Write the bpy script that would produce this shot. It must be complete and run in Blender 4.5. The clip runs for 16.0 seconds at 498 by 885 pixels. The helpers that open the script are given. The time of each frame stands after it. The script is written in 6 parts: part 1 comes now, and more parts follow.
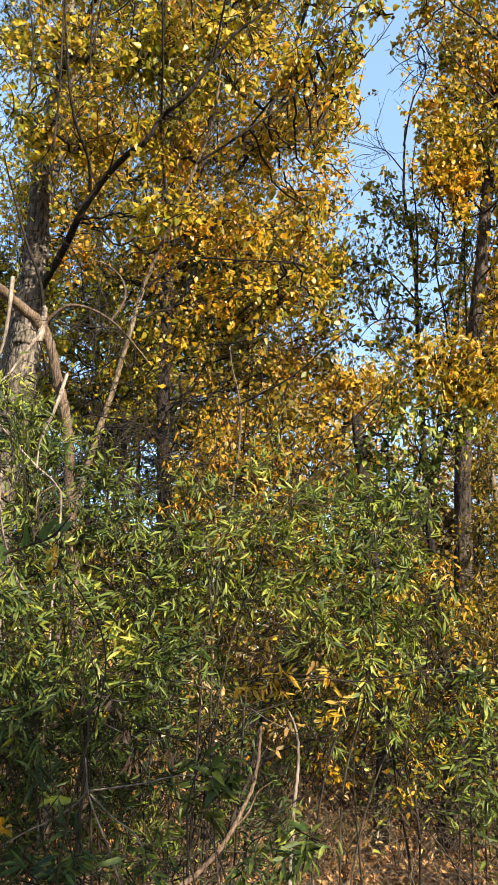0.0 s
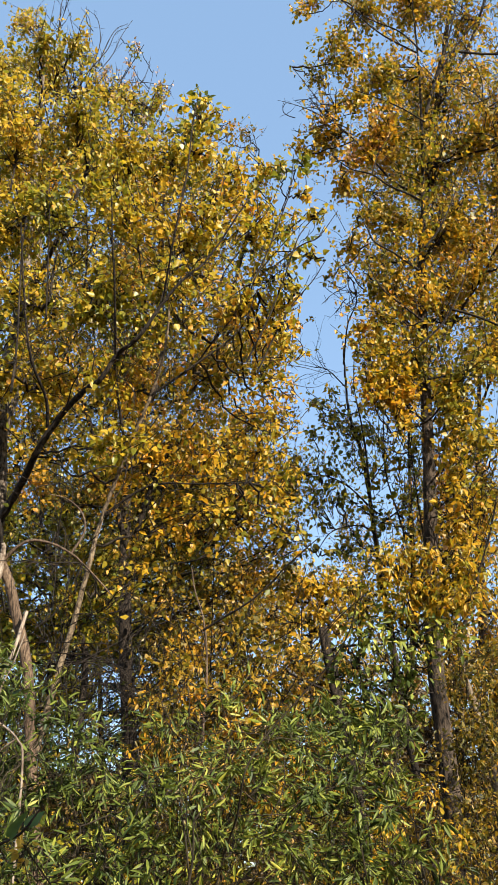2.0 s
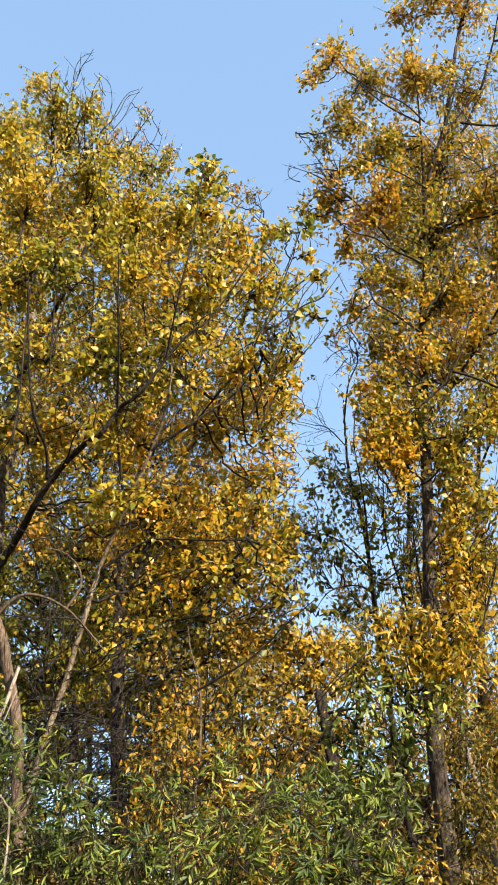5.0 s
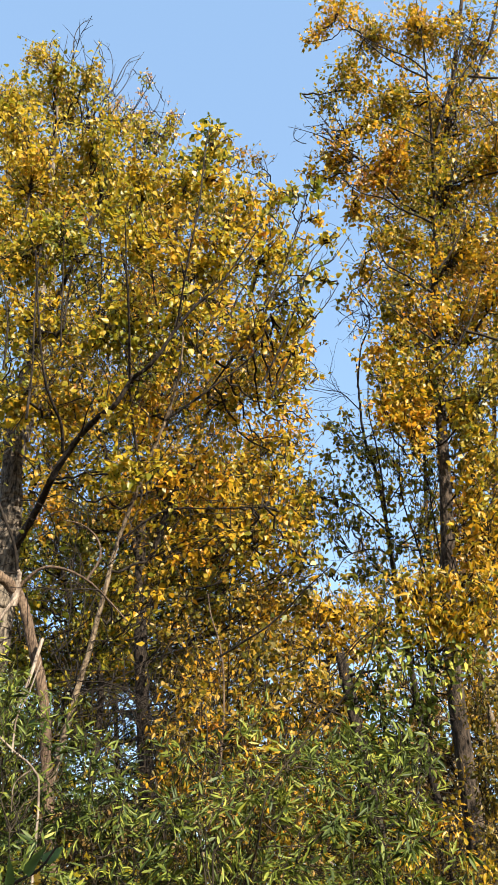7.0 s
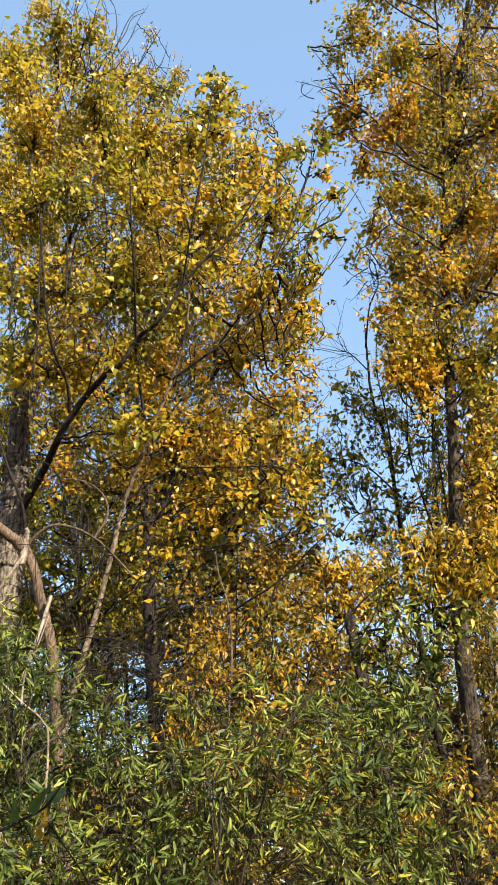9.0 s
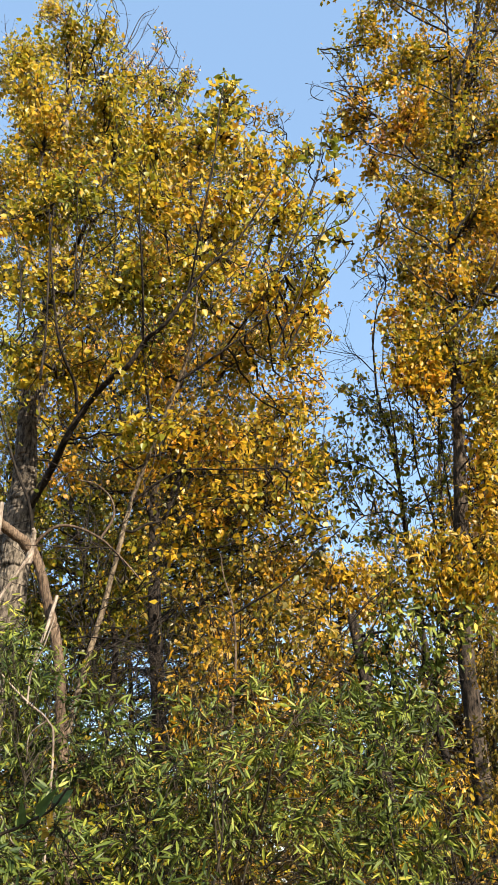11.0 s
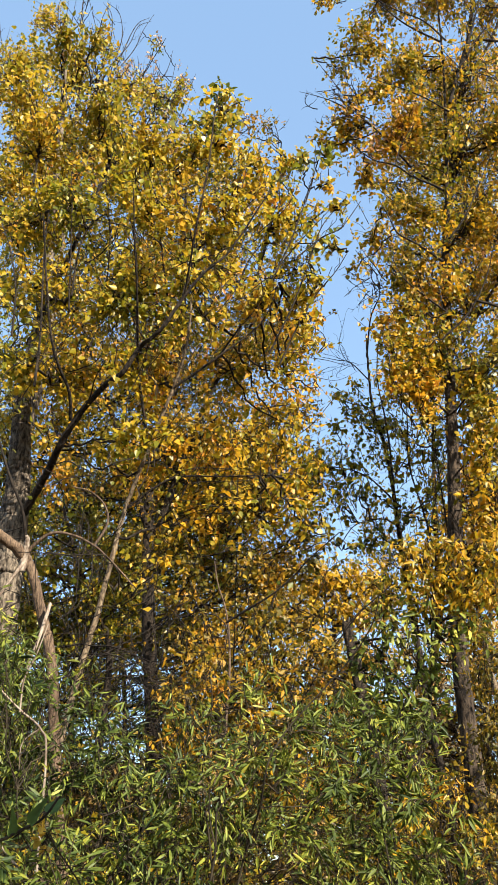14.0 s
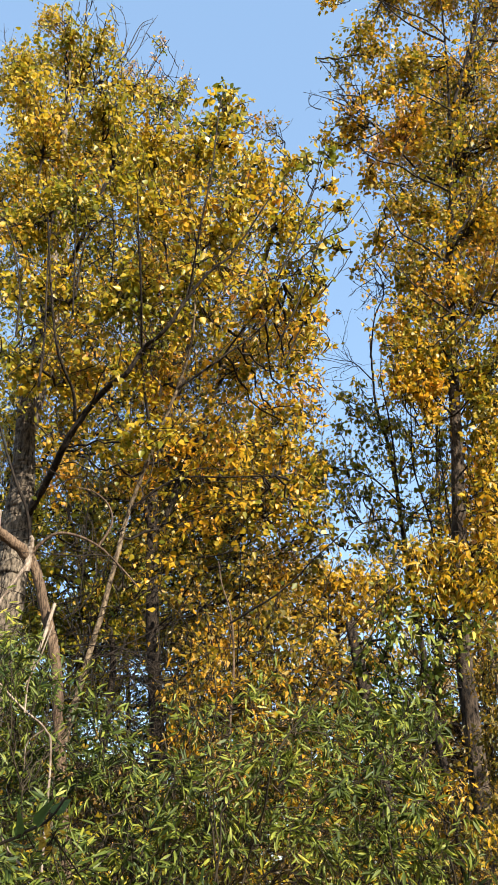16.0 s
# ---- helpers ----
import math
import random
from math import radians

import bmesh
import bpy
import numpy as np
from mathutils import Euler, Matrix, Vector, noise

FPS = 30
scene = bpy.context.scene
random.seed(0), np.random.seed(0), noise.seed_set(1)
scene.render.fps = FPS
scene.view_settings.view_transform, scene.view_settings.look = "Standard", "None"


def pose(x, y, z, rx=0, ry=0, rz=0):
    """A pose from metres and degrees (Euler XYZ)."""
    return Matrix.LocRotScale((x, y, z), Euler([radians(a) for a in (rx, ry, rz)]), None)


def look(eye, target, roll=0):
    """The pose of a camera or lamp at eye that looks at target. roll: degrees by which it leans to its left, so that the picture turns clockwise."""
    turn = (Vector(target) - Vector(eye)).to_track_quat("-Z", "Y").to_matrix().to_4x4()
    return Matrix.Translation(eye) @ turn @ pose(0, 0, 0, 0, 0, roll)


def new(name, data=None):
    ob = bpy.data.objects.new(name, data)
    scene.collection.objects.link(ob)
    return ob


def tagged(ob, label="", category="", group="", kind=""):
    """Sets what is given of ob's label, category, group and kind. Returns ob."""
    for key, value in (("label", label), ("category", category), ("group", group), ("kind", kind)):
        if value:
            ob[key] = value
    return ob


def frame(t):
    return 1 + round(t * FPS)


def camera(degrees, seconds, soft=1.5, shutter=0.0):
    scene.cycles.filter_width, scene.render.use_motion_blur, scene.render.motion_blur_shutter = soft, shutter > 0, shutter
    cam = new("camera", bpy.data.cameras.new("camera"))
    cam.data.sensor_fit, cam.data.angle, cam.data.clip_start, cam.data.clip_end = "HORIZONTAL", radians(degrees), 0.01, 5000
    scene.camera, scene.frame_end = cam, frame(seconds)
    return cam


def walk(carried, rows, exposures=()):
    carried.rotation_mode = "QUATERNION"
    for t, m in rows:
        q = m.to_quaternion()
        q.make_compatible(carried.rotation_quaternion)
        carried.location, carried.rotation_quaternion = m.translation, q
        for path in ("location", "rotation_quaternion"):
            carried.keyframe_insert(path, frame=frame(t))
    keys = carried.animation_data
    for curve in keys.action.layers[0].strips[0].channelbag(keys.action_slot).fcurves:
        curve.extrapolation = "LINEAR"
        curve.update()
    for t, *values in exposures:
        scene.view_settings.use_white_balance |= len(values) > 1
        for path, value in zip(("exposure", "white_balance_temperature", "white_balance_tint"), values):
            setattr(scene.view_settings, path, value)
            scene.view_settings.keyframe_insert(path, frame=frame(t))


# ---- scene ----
# ---- camera ----
cam = camera(33.319, 16.0, soft=1.2)
walk(cam, [
    (0.0, look((-0.000, -0.000, 1.600), (-0.000, 9.659, 4.188), 4.005)),
    (0.5, look((0.005, 0.007, 1.621), (0.141, 9.603, 4.428), 1.497)),
    (1.0, look((0.004, -0.013, 1.654), (0.343, 9.301, 5.279), 0.484)),
    (1.5, look((-0.020, -0.029, 1.682), (0.412, 8.946, 6.071), 0.099)),
    (2.0, look((-0.029, -0.048, 1.700), (0.376, 8.668, 6.585), -0.723)),
    (2.5, look((-0.040, -0.038, 1.719), (0.330, 8.427, 7.029), -1.566)),
    (3.0, look((-0.038, -0.036, 1.726), (0.259, 8.223, 7.356), -1.144)),
    (3.5, look((-0.039, -0.037, 1.726), (0.228, 8.177, 7.424), 0.096)),
    (4.0, look((-0.041, -0.034, 1.723), (0.276, 8.228, 7.348), 0.994)),
    (4.2, look((-0.043, -0.041, 1.718), (0.306, 8.230, 7.328), 1.219)),
    (6.3, look((-0.039, -0.034, 1.714), (0.412, 8.523, 6.870), -1.532)),
    (6.5, look((-0.037, -0.037, 1.715), (0.338, 8.530, 6.859), -1.305)),
    (7.0, look((-0.039, -0.025, 1.712), (0.199, 8.551, 6.850), -0.755)),
    (7.5, look((-0.042, -0.013, 1.703), (0.081, 8.615, 6.757), -0.890)),
    (8.0, look((-0.043, 0.006, 1.694), (0.026, 8.713, 6.612), -0.483)),
    (8.5, look((-0.037, 0.013, 1.692), (0.077, 8.766, 6.527), 0.012)),
    (9.0, look((-0.028, 0.022, 1.687), (0.111, 8.812, 6.452), -0.588)),
    (11.5, look((-0.025, -0.029, 1.694), (0.029, 8.767, 6.450), 0.286)),
    (12.0, look((-0.024, -0.027, 1.693), (0.058, 8.753, 6.478), 0.076)),
    (12.5, look((-0.023, -0.034, 1.695), (0.082, 8.740, 6.492), 0.019)),
    (13.0, look((-0.024, -0.029, 1.694), (0.072, 8.747, 6.487), -0.229)),
    (13.5, look((-0.023, -0.026, 1.692), (0.068, 8.744, 6.496), -0.163)),
    (14.0, look((-0.023, -0.021, 1.693), (0.105, 8.733, 6.525), 0.032)),
    (14.5, look((-0.025, -0.023, 1.693), (0.124, 8.712, 6.559), 0.141)),
    (15.0, look((-0.026, -0.021, 1.693), (0.109, 8.713, 6.560), 0.131)),
    (15.5, look((-0.026, -0.021, 1.694), (0.096, 8.720, 6.549), 0.153)),
    (16.0, look((-0.027, -0.026, 1.695), (0.059, 8.728, 6.528), 0.163)),
], exposures=[(0.0, 1.80), (0.5, 1.87), (1.0, 1.89), (1.5, 1.63), (2.0, 1.49), (3.0, 1.40), (3.6, 1.40), (4.2, 1.70), (6.3, 1.70), (7.5, 1.66), (9.0, 1.64), (16.0, 1.64)])

# ---- world and sun ----
SUN_UP, SUN_AROUND = radians(31), radians(141)      # height, and turn from +y towards +x
world = bpy.data.worlds.new("autumn_sky")
scene.world = world
world.use_nodes = True
wn = world.node_tree.nodes
sky = wn.new("ShaderNodeTexSky")
sky.sky_type = "NISHITA"
sky.sun_disc = False
sky.sun_elevation = SUN_UP
sky.sun_rotation = SUN_AROUND
sky.air_density, sky.dust_density, sky.ozone_density = 1.0, 0.3, 0.5
wn["Background"].inputs["Strength"].default_value = 0.133
tint = wn.new("ShaderNodeMix")
tint.data_type, tint.blend_type = "RGBA", "MULTIPLY"
tint.inputs["Factor"].default_value = 1.0
tint.inputs["B"].default_value = (1.14, 1.12, 1.04, 1)
world.node_tree.links.new(sky.outputs["Color"], tint.inputs["A"])
haze = wn.new("ShaderNodeMix")                      # thin even haze that levels the sky from zenith to horizon
haze.data_type, haze.clamp_result = "RGBA", False
haze.inputs["Factor"].default_value = 0.6
haze.inputs["B"].default_value = (0.87, 1.42, 2.25, 1)
world.node_tree.links.new(tint.outputs["Result"], haze.inputs["A"])
world.node_tree.links.new(haze.outputs["Result"], wn["Background"].inputs["Color"])
sun = new("sun", bpy.data.lights.new("sun", "SUN"))
sun.data.energy, sun.data.angle, sun.data.color = 5.0, radians(0.53), (1.0, 0.93, 0.80)
toward = Vector((math.sin(SUN_AROUND) * math.cos(SUN_UP), math.cos(SUN_AROUND) * math.cos(SUN_UP), math.sin(SUN_UP)))
sun.rotation_mode = "QUATERNION"
sun.rotation_quaternion = toward.to_track_quat("Z", "Y")


# ---- materials ----
def material(name):
    m = bpy.data.materials.new(name)
    m.use_nodes = True
    return m, m.node_tree.nodes, m.node_tree.links, m.node_tree.nodes["Principled BSDF"]


def ramp(nodes, stops):
    r = nodes.new("ShaderNodeValToRGB")
    e = r.color_ramp.elements
    while len(e) < len(stops):
        e.new(0.5)
    for k, (at, col) in enumerate(stops):
        e[k].position, e[k].color = at, (*col, 1)
    return r


def noise_node(nodes, links, scale, detail=4.0, stretch=None):
    co = nodes.new("ShaderNodeTexCoord")
    n = nodes.new("ShaderNodeTexNoise")
    n.inputs["Scale"].default_value, n.inputs["Detail"].default_value = scale, detail
    if stretch:
        mp = nodes.new("ShaderNodeMapping")
        mp.inputs["Scale"].default_value = stretch
        links.new(co.outputs["Object"], mp.inputs["Vector"])
        links.new(mp.outputs["Vector"], n.inputs["Vector"])
    else:
        links.new(co.outputs["Object"], n.inputs["Vector"])
    return n


def leaf_material(name, stops, patch=0.9, glow=0.48, rough=0.4, drift=0.32, gloss=0.34):
    """Leaves: one hue a leaf along the ramp, drifting from bough to bough; light shines through."""
    m, nodes, links, bsdf = material(name)
    geo = nodes.new("ShaderNodeNewGeometry")
    info = nodes.new("ShaderNodeObjectInfo")
    add = nodes.new("ShaderNodeMath")
    links.new(geo.outputs["Random Per Island"], add.inputs[0])
    links.new(info.outputs["Random"], add.inputs[1])
    frac = nodes.new("ShaderNodeMath")
    frac.operation = "FRACT"
    links.new(add.outputs[0], frac.inputs[0])
    big = noise_node(nodes, links, patch, 2.0)
    spread = nodes.new("ShaderNodeMapRange")
    spread.inputs["From Min"].default_value, spread.inputs["From Max"].default_value = 0.3, 0.7
    links.new(big.outputs["Fac"], spread.inputs["Value"])
    mix = nodes.new("ShaderNodeMix")
    mix.inputs["Factor"].default_value = drift
    links.new(frac.outputs[0], mix.inputs["A"])
    links.new(spread.outputs["Result"], mix.inputs["B"])
    r = ramp(nodes, stops)
    links.new(mix.outputs["Result"], r.inputs["Fac"])
    fine = noise_node(nodes, links, 70.0, 3.0)
    blot = nodes.new("ShaderNodeMix")
    blot.data_type, blot.blend_type = "RGBA", "MULTIPLY"
    blot.inputs["Factor"].default_value = 0.5
    fr = ramp(nodes, [(0.3, (0.55, 0.48, 0.4)), (0.6, (1.0, 1.0, 1.0))])
    links.new(fine.outputs["Fac"], fr.inputs["Fac"])
    links.new(r.outputs["Color"], blot.inputs["A"])
    links.new(fr.outputs["Color"], blot.inputs["B"])
    links.new(blot.outputs["Result"], bsdf.inputs["Base Color"])
    bsdf.inputs["Roughness"].default_value = rough
    bsdf.inputs["Specular IOR Level"].default_value = gloss
    tr = nodes.new("ShaderNodeBsdfTranslucent")
    links.new(blot.outputs["Result"], tr.inputs["Color"])
    ms = nodes.new("ShaderNodeMixShader")
    ms.inputs["Fac"].default_value = glow
    links.new(bsdf.outputs["BSDF"], ms.inputs[1])
    links.new(tr.outputs["BSDF"], ms.inputs[2])
    links.new(ms.outputs["Shader"], nodes["Material Output"].inputs["Surface"])
    return m


def bark_material(name, dark, light, furrow=18.0, stretch=(1, 1, 0.16), bump=0.6, rough=0.9):
    m, nodes, links, bsdf = material(name)
    n1 = noise_node(nodes, links, furrow, 9.0, stretch)
    n1.inputs["Roughness"].default_value = 0.68
    n2 = noise_node(nodes, links, 2.3, 3.0)
    r = ramp(nodes, [(0.40, dark), (0.60, light)])
    links.new(n1.outputs["Fac"], r.inputs["Fac"])
    r2 = ramp(nodes, [(0.35, (0.55, 0.52, 0.5)), (0.65, (1.1, 1.08, 1.05))])
    links.new(n2.outputs["Fac"], r2.inputs["Fac"])
    mul = nodes.new("ShaderNodeMix")
    mul.data_type, mul.blend_type = "RGBA", "MULTIPLY"
    mul.inputs["Factor"].default_value = 1.0
    links.new(r.outputs["Color"], mul.inputs["A"])
    links.new(r2.outputs["Color"], mul.inputs["B"])
    links.new(mul.outputs["Result"], bsdf.inputs["Base Color"])
    bsdf.inputs["Roughness"].default_value = rough
    bsdf.inputs["Specular IOR Level"].default_value = 0.15
    bp = nodes.new("ShaderNodeBump")
    bp.inputs["Strength"].default_value, bp.inputs["Distance"].default_value = bump, 0.02
    links.new(n1.outputs["Fac"], bp.inputs["Height"])
    links.new(bp.outputs["Normal"], bsdf.inputs["Normal"])
    return m


# The cream last stop of gold, amber and rust paints glints on a few leaves.
LEAF_GOLD = leaf_material("poplar_leaf_gold", [(0.0, (0.085, 0.102, 0.010)), (0.26, (0.20, 0.196, 0.013)), (0.5, (0.385, 0.28, 0.015)),
                                               (0.76, (0.52, 0.318, 0.017)), (0.89, (0.60, 0.27, 0.022)), (0.96, (0.52, 0.20, 0.04)), (1.0, (0.74, 0.60, 0.42))], drift=0.45, patch=0.8)
LEAF_RIGHT = leaf_material("poplar_leaf_amber", [(0.0, (0.06, 0.068, 0.007)), (0.25, (0.185, 0.168, 0.011)), (0.5, (0.395, 0.258, 0.013)),
                                               (0.76, (0.60, 0.315, 0.015)), (0.91, (0.64, 0.25, 0.018)), (1.0, (0.74, 0.56, 0.36))], drift=0.42, patch=0.9)
LEAF_OLIVE = leaf_material("poplar_leaf_olive", [(0.0, (0.06, 0.082, 0.010)), (0.4, (0.15, 0.155, 0.013)), (0.7, (0.32, 0.25, 0.014)),
                                                 (0.95, (0.54, 0.30, 0.016))])
LEAF_RUST = leaf_material("poplar_leaf_rust", [(0.0, (0.045, 0.050, 0.006)), (0.28, (0.16, 0.122, 0.009)), (0.56, (0.385, 0.222, 0.011)),
                                               (0.80, (0.58, 0.28, 0.015)), (0.93, (0.58, 0.20, 0.022)), (1.0, (0.70, 0.50, 0.32))], drift=0.38, patch=1.1)
# browner, darker ramp that puts the shade of the low boughs into the leaf colour
LEAF_DULL_SHADED = leaf_material("poplar_leaf_dull_shaded", [(0.0, (0.036, 0.042, 0.006)), (0.36, (0.125, 0.102, 0.009)), (0.68, (0.32, 0.19, 0.012)), (1.0, (0.58, 0.265, 0.015))], drift=0.4, patch=1.3)
LEAF_YELLOW = leaf_material("shrub_leaf_yellow", [(0.0, (0.08, 0.11, 0.010)), (0.3, (0.24, 0.20, 0.012)), (0.6, (0.50, 0.295, 0.012)),
                                                  (1.0, (0.60, 0.26, 0.014))], drift=0.4, patch=1.6)
LEAF_DISTANT = leaf_material("poplar_leaf_bright_yellow", [(0.0, (0.22, 0.16, 0.012)), (0.4, (0.50, 0.33, 0.018)), (1.0, (0.68, 0.38, 0.025))], drift=0.3)
LEAF_PINK = leaf_material("poplar_leaf_dried", [(0.0, (0.20, 0.10, 0.05)), (0.5, (0.46, 0.27, 0.13)), (1.0, (0.66, 0.47, 0.30))], glow=0.4, rough=0.6)
LEAF_SPRAY = leaf_material("willow_leaf_turned", [(0.0, (0.26, 0.20, 0.03)), (0.6, (0.56, 0.34, 0.02)), (1.0, (0.62, 0.34, 0.025))])
LEAF_LEADER = leaf_material("poplar_leaf_still_green", [(0.0, (0.035, 0.055, 0.008)), (0.4, (0.10, 0.115, 0.012)), (0.75, (0.24, 0.21, 0.014)), (1.0, (0.46, 0.31, 0.015))])
# Willow ramps: near-black ends paint shade between leaves, bright ends paint sunlit sprays.
LEAF_WILLOW = leaf_material("willow_leaf_green", [(0.0, (0.010, 0.020, 0.005)), (0.36, (0.054, 0.076, 0.011)), (0.66, (0.172, 0.20, 0.026)),
                                               (0.88, (0.36, 0.34, 0.045)), (1.0, (0.60, 0.38, 0.05))], patch=1.4, glow=0.36, rough=0.5, gloss=0.26, drift=0.5)
LEAF_GREEN_SHADED = leaf_material("willow_leaf_shaded_green", [(0.0, (0.006, 0.014, 0.004)), (0.38, (0.034, 0.056, 0.010)), (0.7, (0.12, 0.148, 0.02)),
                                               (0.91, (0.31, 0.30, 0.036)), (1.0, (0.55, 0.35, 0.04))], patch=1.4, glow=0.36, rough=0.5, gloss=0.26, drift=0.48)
LEAF_LITTER = leaf_material("fallen_leaf", [(0.0, (0.09, 0.043, 0.019)), (0.4, (0.29, 0.14, 0.05)), (0.75, (0.52, 0.27, 0.092)),
                                            (1.0, (0.66, 0.43, 0.19))], glow=0.12, rough=0.7, drift=0.3, patch=2.0)
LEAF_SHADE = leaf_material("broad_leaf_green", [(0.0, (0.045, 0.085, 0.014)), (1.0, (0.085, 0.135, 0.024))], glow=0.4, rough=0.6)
LEAF_BROWN = leaf_material("withering_leaf", [(0.0, (0.05, 0.035, 0.012)), (0.5, (0.16, 0.10, 0.03)), (0.85, (0.32, 0.19, 0.05)), (1.0, (0.45, 0.27, 0.05))], glow=0.25)
LEAF_DRY = leaf_material("dry_leaf", [(0.0, (0.22, 0.12, 0.06)), (1.0, (0.45, 0.30, 0.17))], glow=0.3, rough=0.7)
LEAF_FAR = leaf_material("thicket_leaf", [(0.0, (0.05, 0.055, 0.008)), (0.35, (0.13, 0.11, 0.01)), (0.65, (0.32, 0.19, 0.012)),
                                          (1.0, (0.52, 0.25, 0.02))], patch=0.5)
LEAF_FIR = leaf_material("fir_needle", [(0.0, (0.008, 0.018, 0.012)), (1.0, (0.022, 0.04, 0.024))], glow=0.05)
BARK = bark_material("poplar_bark", (0.022, 0.017, 0.013), (0.20, 0.16, 0.118), 38.0, (1, 1, 0.3), 1.0)
BARK_BROWN = bark_material("brown_poplar_bark", (0.008, 0.006, 0.0045), (0.08, 0.058, 0.04), 30.0, (1, 1, 0.28), 1.0)
BARK_DARK = bark_material("dark_bark", (0.006, 0.0045, 0.0035), (0.045, 0.033, 0.023), 40.0, (1, 1, 0.35), 1.0)
BARK_TWIG = bark_material("twig_bark", (0.009, 0.007, 0.005), (0.034, 0.025, 0.018), 40.0, (1, 1, 0.4), 0.2)
BARK_PALE = bark_material("pale_sapling_bark", (0.05, 0.034, 0.022), (0.20, 0.15, 0.095), 40.0, (1, 1, 0.6), 0.6)
DEAD_WOOD = bark_material("weathered_wood", (0.055, 0.039, 0.028), (0.175, 0.132, 0.094), 46.0, (1, 1, 0.6), 0.5, 0.75)
DEAD_WOOD = bark_material("weathered_wood", (0.075, 0.05, 0.034), (0.20, 0.145, 0.10), 46.0, (1, 1, 0.6), 0.5, 0.75)
DEAD_WOOD = bark_material("weathered_wood", (0.045, 0.028, 0.018), (0.16, 0.108, 0.068), 95.0, (1, 1, 0.22), 0.6, 0.75)
DEAD_PALE = bark_material("bleached_twig", (0.10, 0.07, 0.05), (0.29, 0.235, 0.18), 40.0, (1, 1, 0.3), 0.2, 0.8)
STEM = bark_material("willow_stem", (0.012, 0.009, 0.006), (0.05, 0.038, 0.022), 40.0, (1, 1, 0.3), 0.2)

soil, sn, sl, sb = material("forest_soil")
s1, s2 = noise_node(sn, sl, 9.0, 8.0), noise_node(sn, sl, 0.7, 3.0)
sr = ramp(sn, [(0.3, (0.025, 0.014, 0.008)), (0.55, (0.09, 0.05, 0.022)), (0.75, (0.18, 0.098, 0.042))])
sm = sn.new("ShaderNodeMix")
sm.inputs["Factor"].default_value = 0.3
sl.new(s1.outputs["Fac"], sm.inputs["A"])
sl.new(s2.outputs["Fac"], sm.inputs["B"])
sl.new(sm.outputs["Result"], sr.inputs["Fac"])
sl.new(sr.outputs["Color"], sb.inputs["Base Color"])
sb.inputs["Roughness"].default_value = 0.95
sbump = sn.new("ShaderNodeBump")
sbump.inputs["Distance"].default_value = 0.04
sl.new(s1.outputs["Fac"], sbump.inputs["Height"])
sl.new(sbump.outputs["Normal"], sb.inputs["Normal"])

# ---- building blocks ----
rng = np.random.default_rng(7)


def mesh_of(name, verts, faces, mat, smooth=True):
    """faces: arrays of indices, each array of one width."""
    me = bpy.data.meshes.new(name)
    verts = np.asarray(verts, np.float32)
    me.vertices.add(len(verts))
    me.vertices.foreach_set("co", verts.ravel())
    loops = np.concatenate([f.ravel() for f in faces]).astype(np.int32)
    sizes = np.concatenate([np.full(len(f), f.shape[1]) for f in faces])
    starts = np.concatenate([[0], np.cumsum(sizes)[:-1]]).astype(np.int32)
    me.loops.add(len(loops))
    me.loops.foreach_set("vertex_index", loops)
    me.polygons.add(len(sizes))
    me.polygons.foreach_set("loop_start", starts)
    me.polygons.foreach_set("use_smooth", np.full(len(sizes), smooth))
    me.materials.append(mat)
    me.update(calc_edges=True)
    me.validate()
    return me


def part(name, mesh, parent, label="", kind=""):
    ob = new(name, mesh)
    ob.parent = parent
    ob.matrix_parent_inverse = Matrix.Translation(-parent.location)
    return tagged(ob, label=label, kind=kind)


def thing(name, label, category, base=(0, 0, 0), group="", kind=""):
    """An empty at the foot of a thing; its parts are built in world metres."""
    ob = new(name)
    ob.empty_display_size = 0.2
    ob.location = base
    return tagged(ob, label, category, group, kind)


def ground_height(x, y):
    return 0.10 * np.sin(x * 0.55 + 1.0) * np.cos(y * 0.4) + 0.05 * np.sin(x * 1.7 + y * 1.3)


def rooted(line):
    """The line with its foot set into the ground."""
    x, y, z = line[0]
    foot = float(ground_height(x, y)) - 0.06
    return [(x, y, foot), *line] if z > foot + 0.15 else [(x, y, foot), *line[1:]]


def smooth_line(points, step=6):
    """A Catmull-Rom line through the points."""
    p = np.asarray(points, float)
    p = np.vstack([2 * p[0] - p[1], p, 2 * p[-1] - p[-2]])
    out, u = [], np.linspace(0, 1, step, endpoint=False)[:, None]
    for k in range(1, len(p) - 2):
        a, b, c, d = p[k - 1], p[k], p[k + 1], p[k + 2]
        out.append(0.5 * (2 * b + (c - a) * u + (2 * a - 5 * b + 4 * c - d) * u**2 + (3 * b - a - 3 * c + d) * u**3))
    return np.vstack(out + [p[-2:-1]])


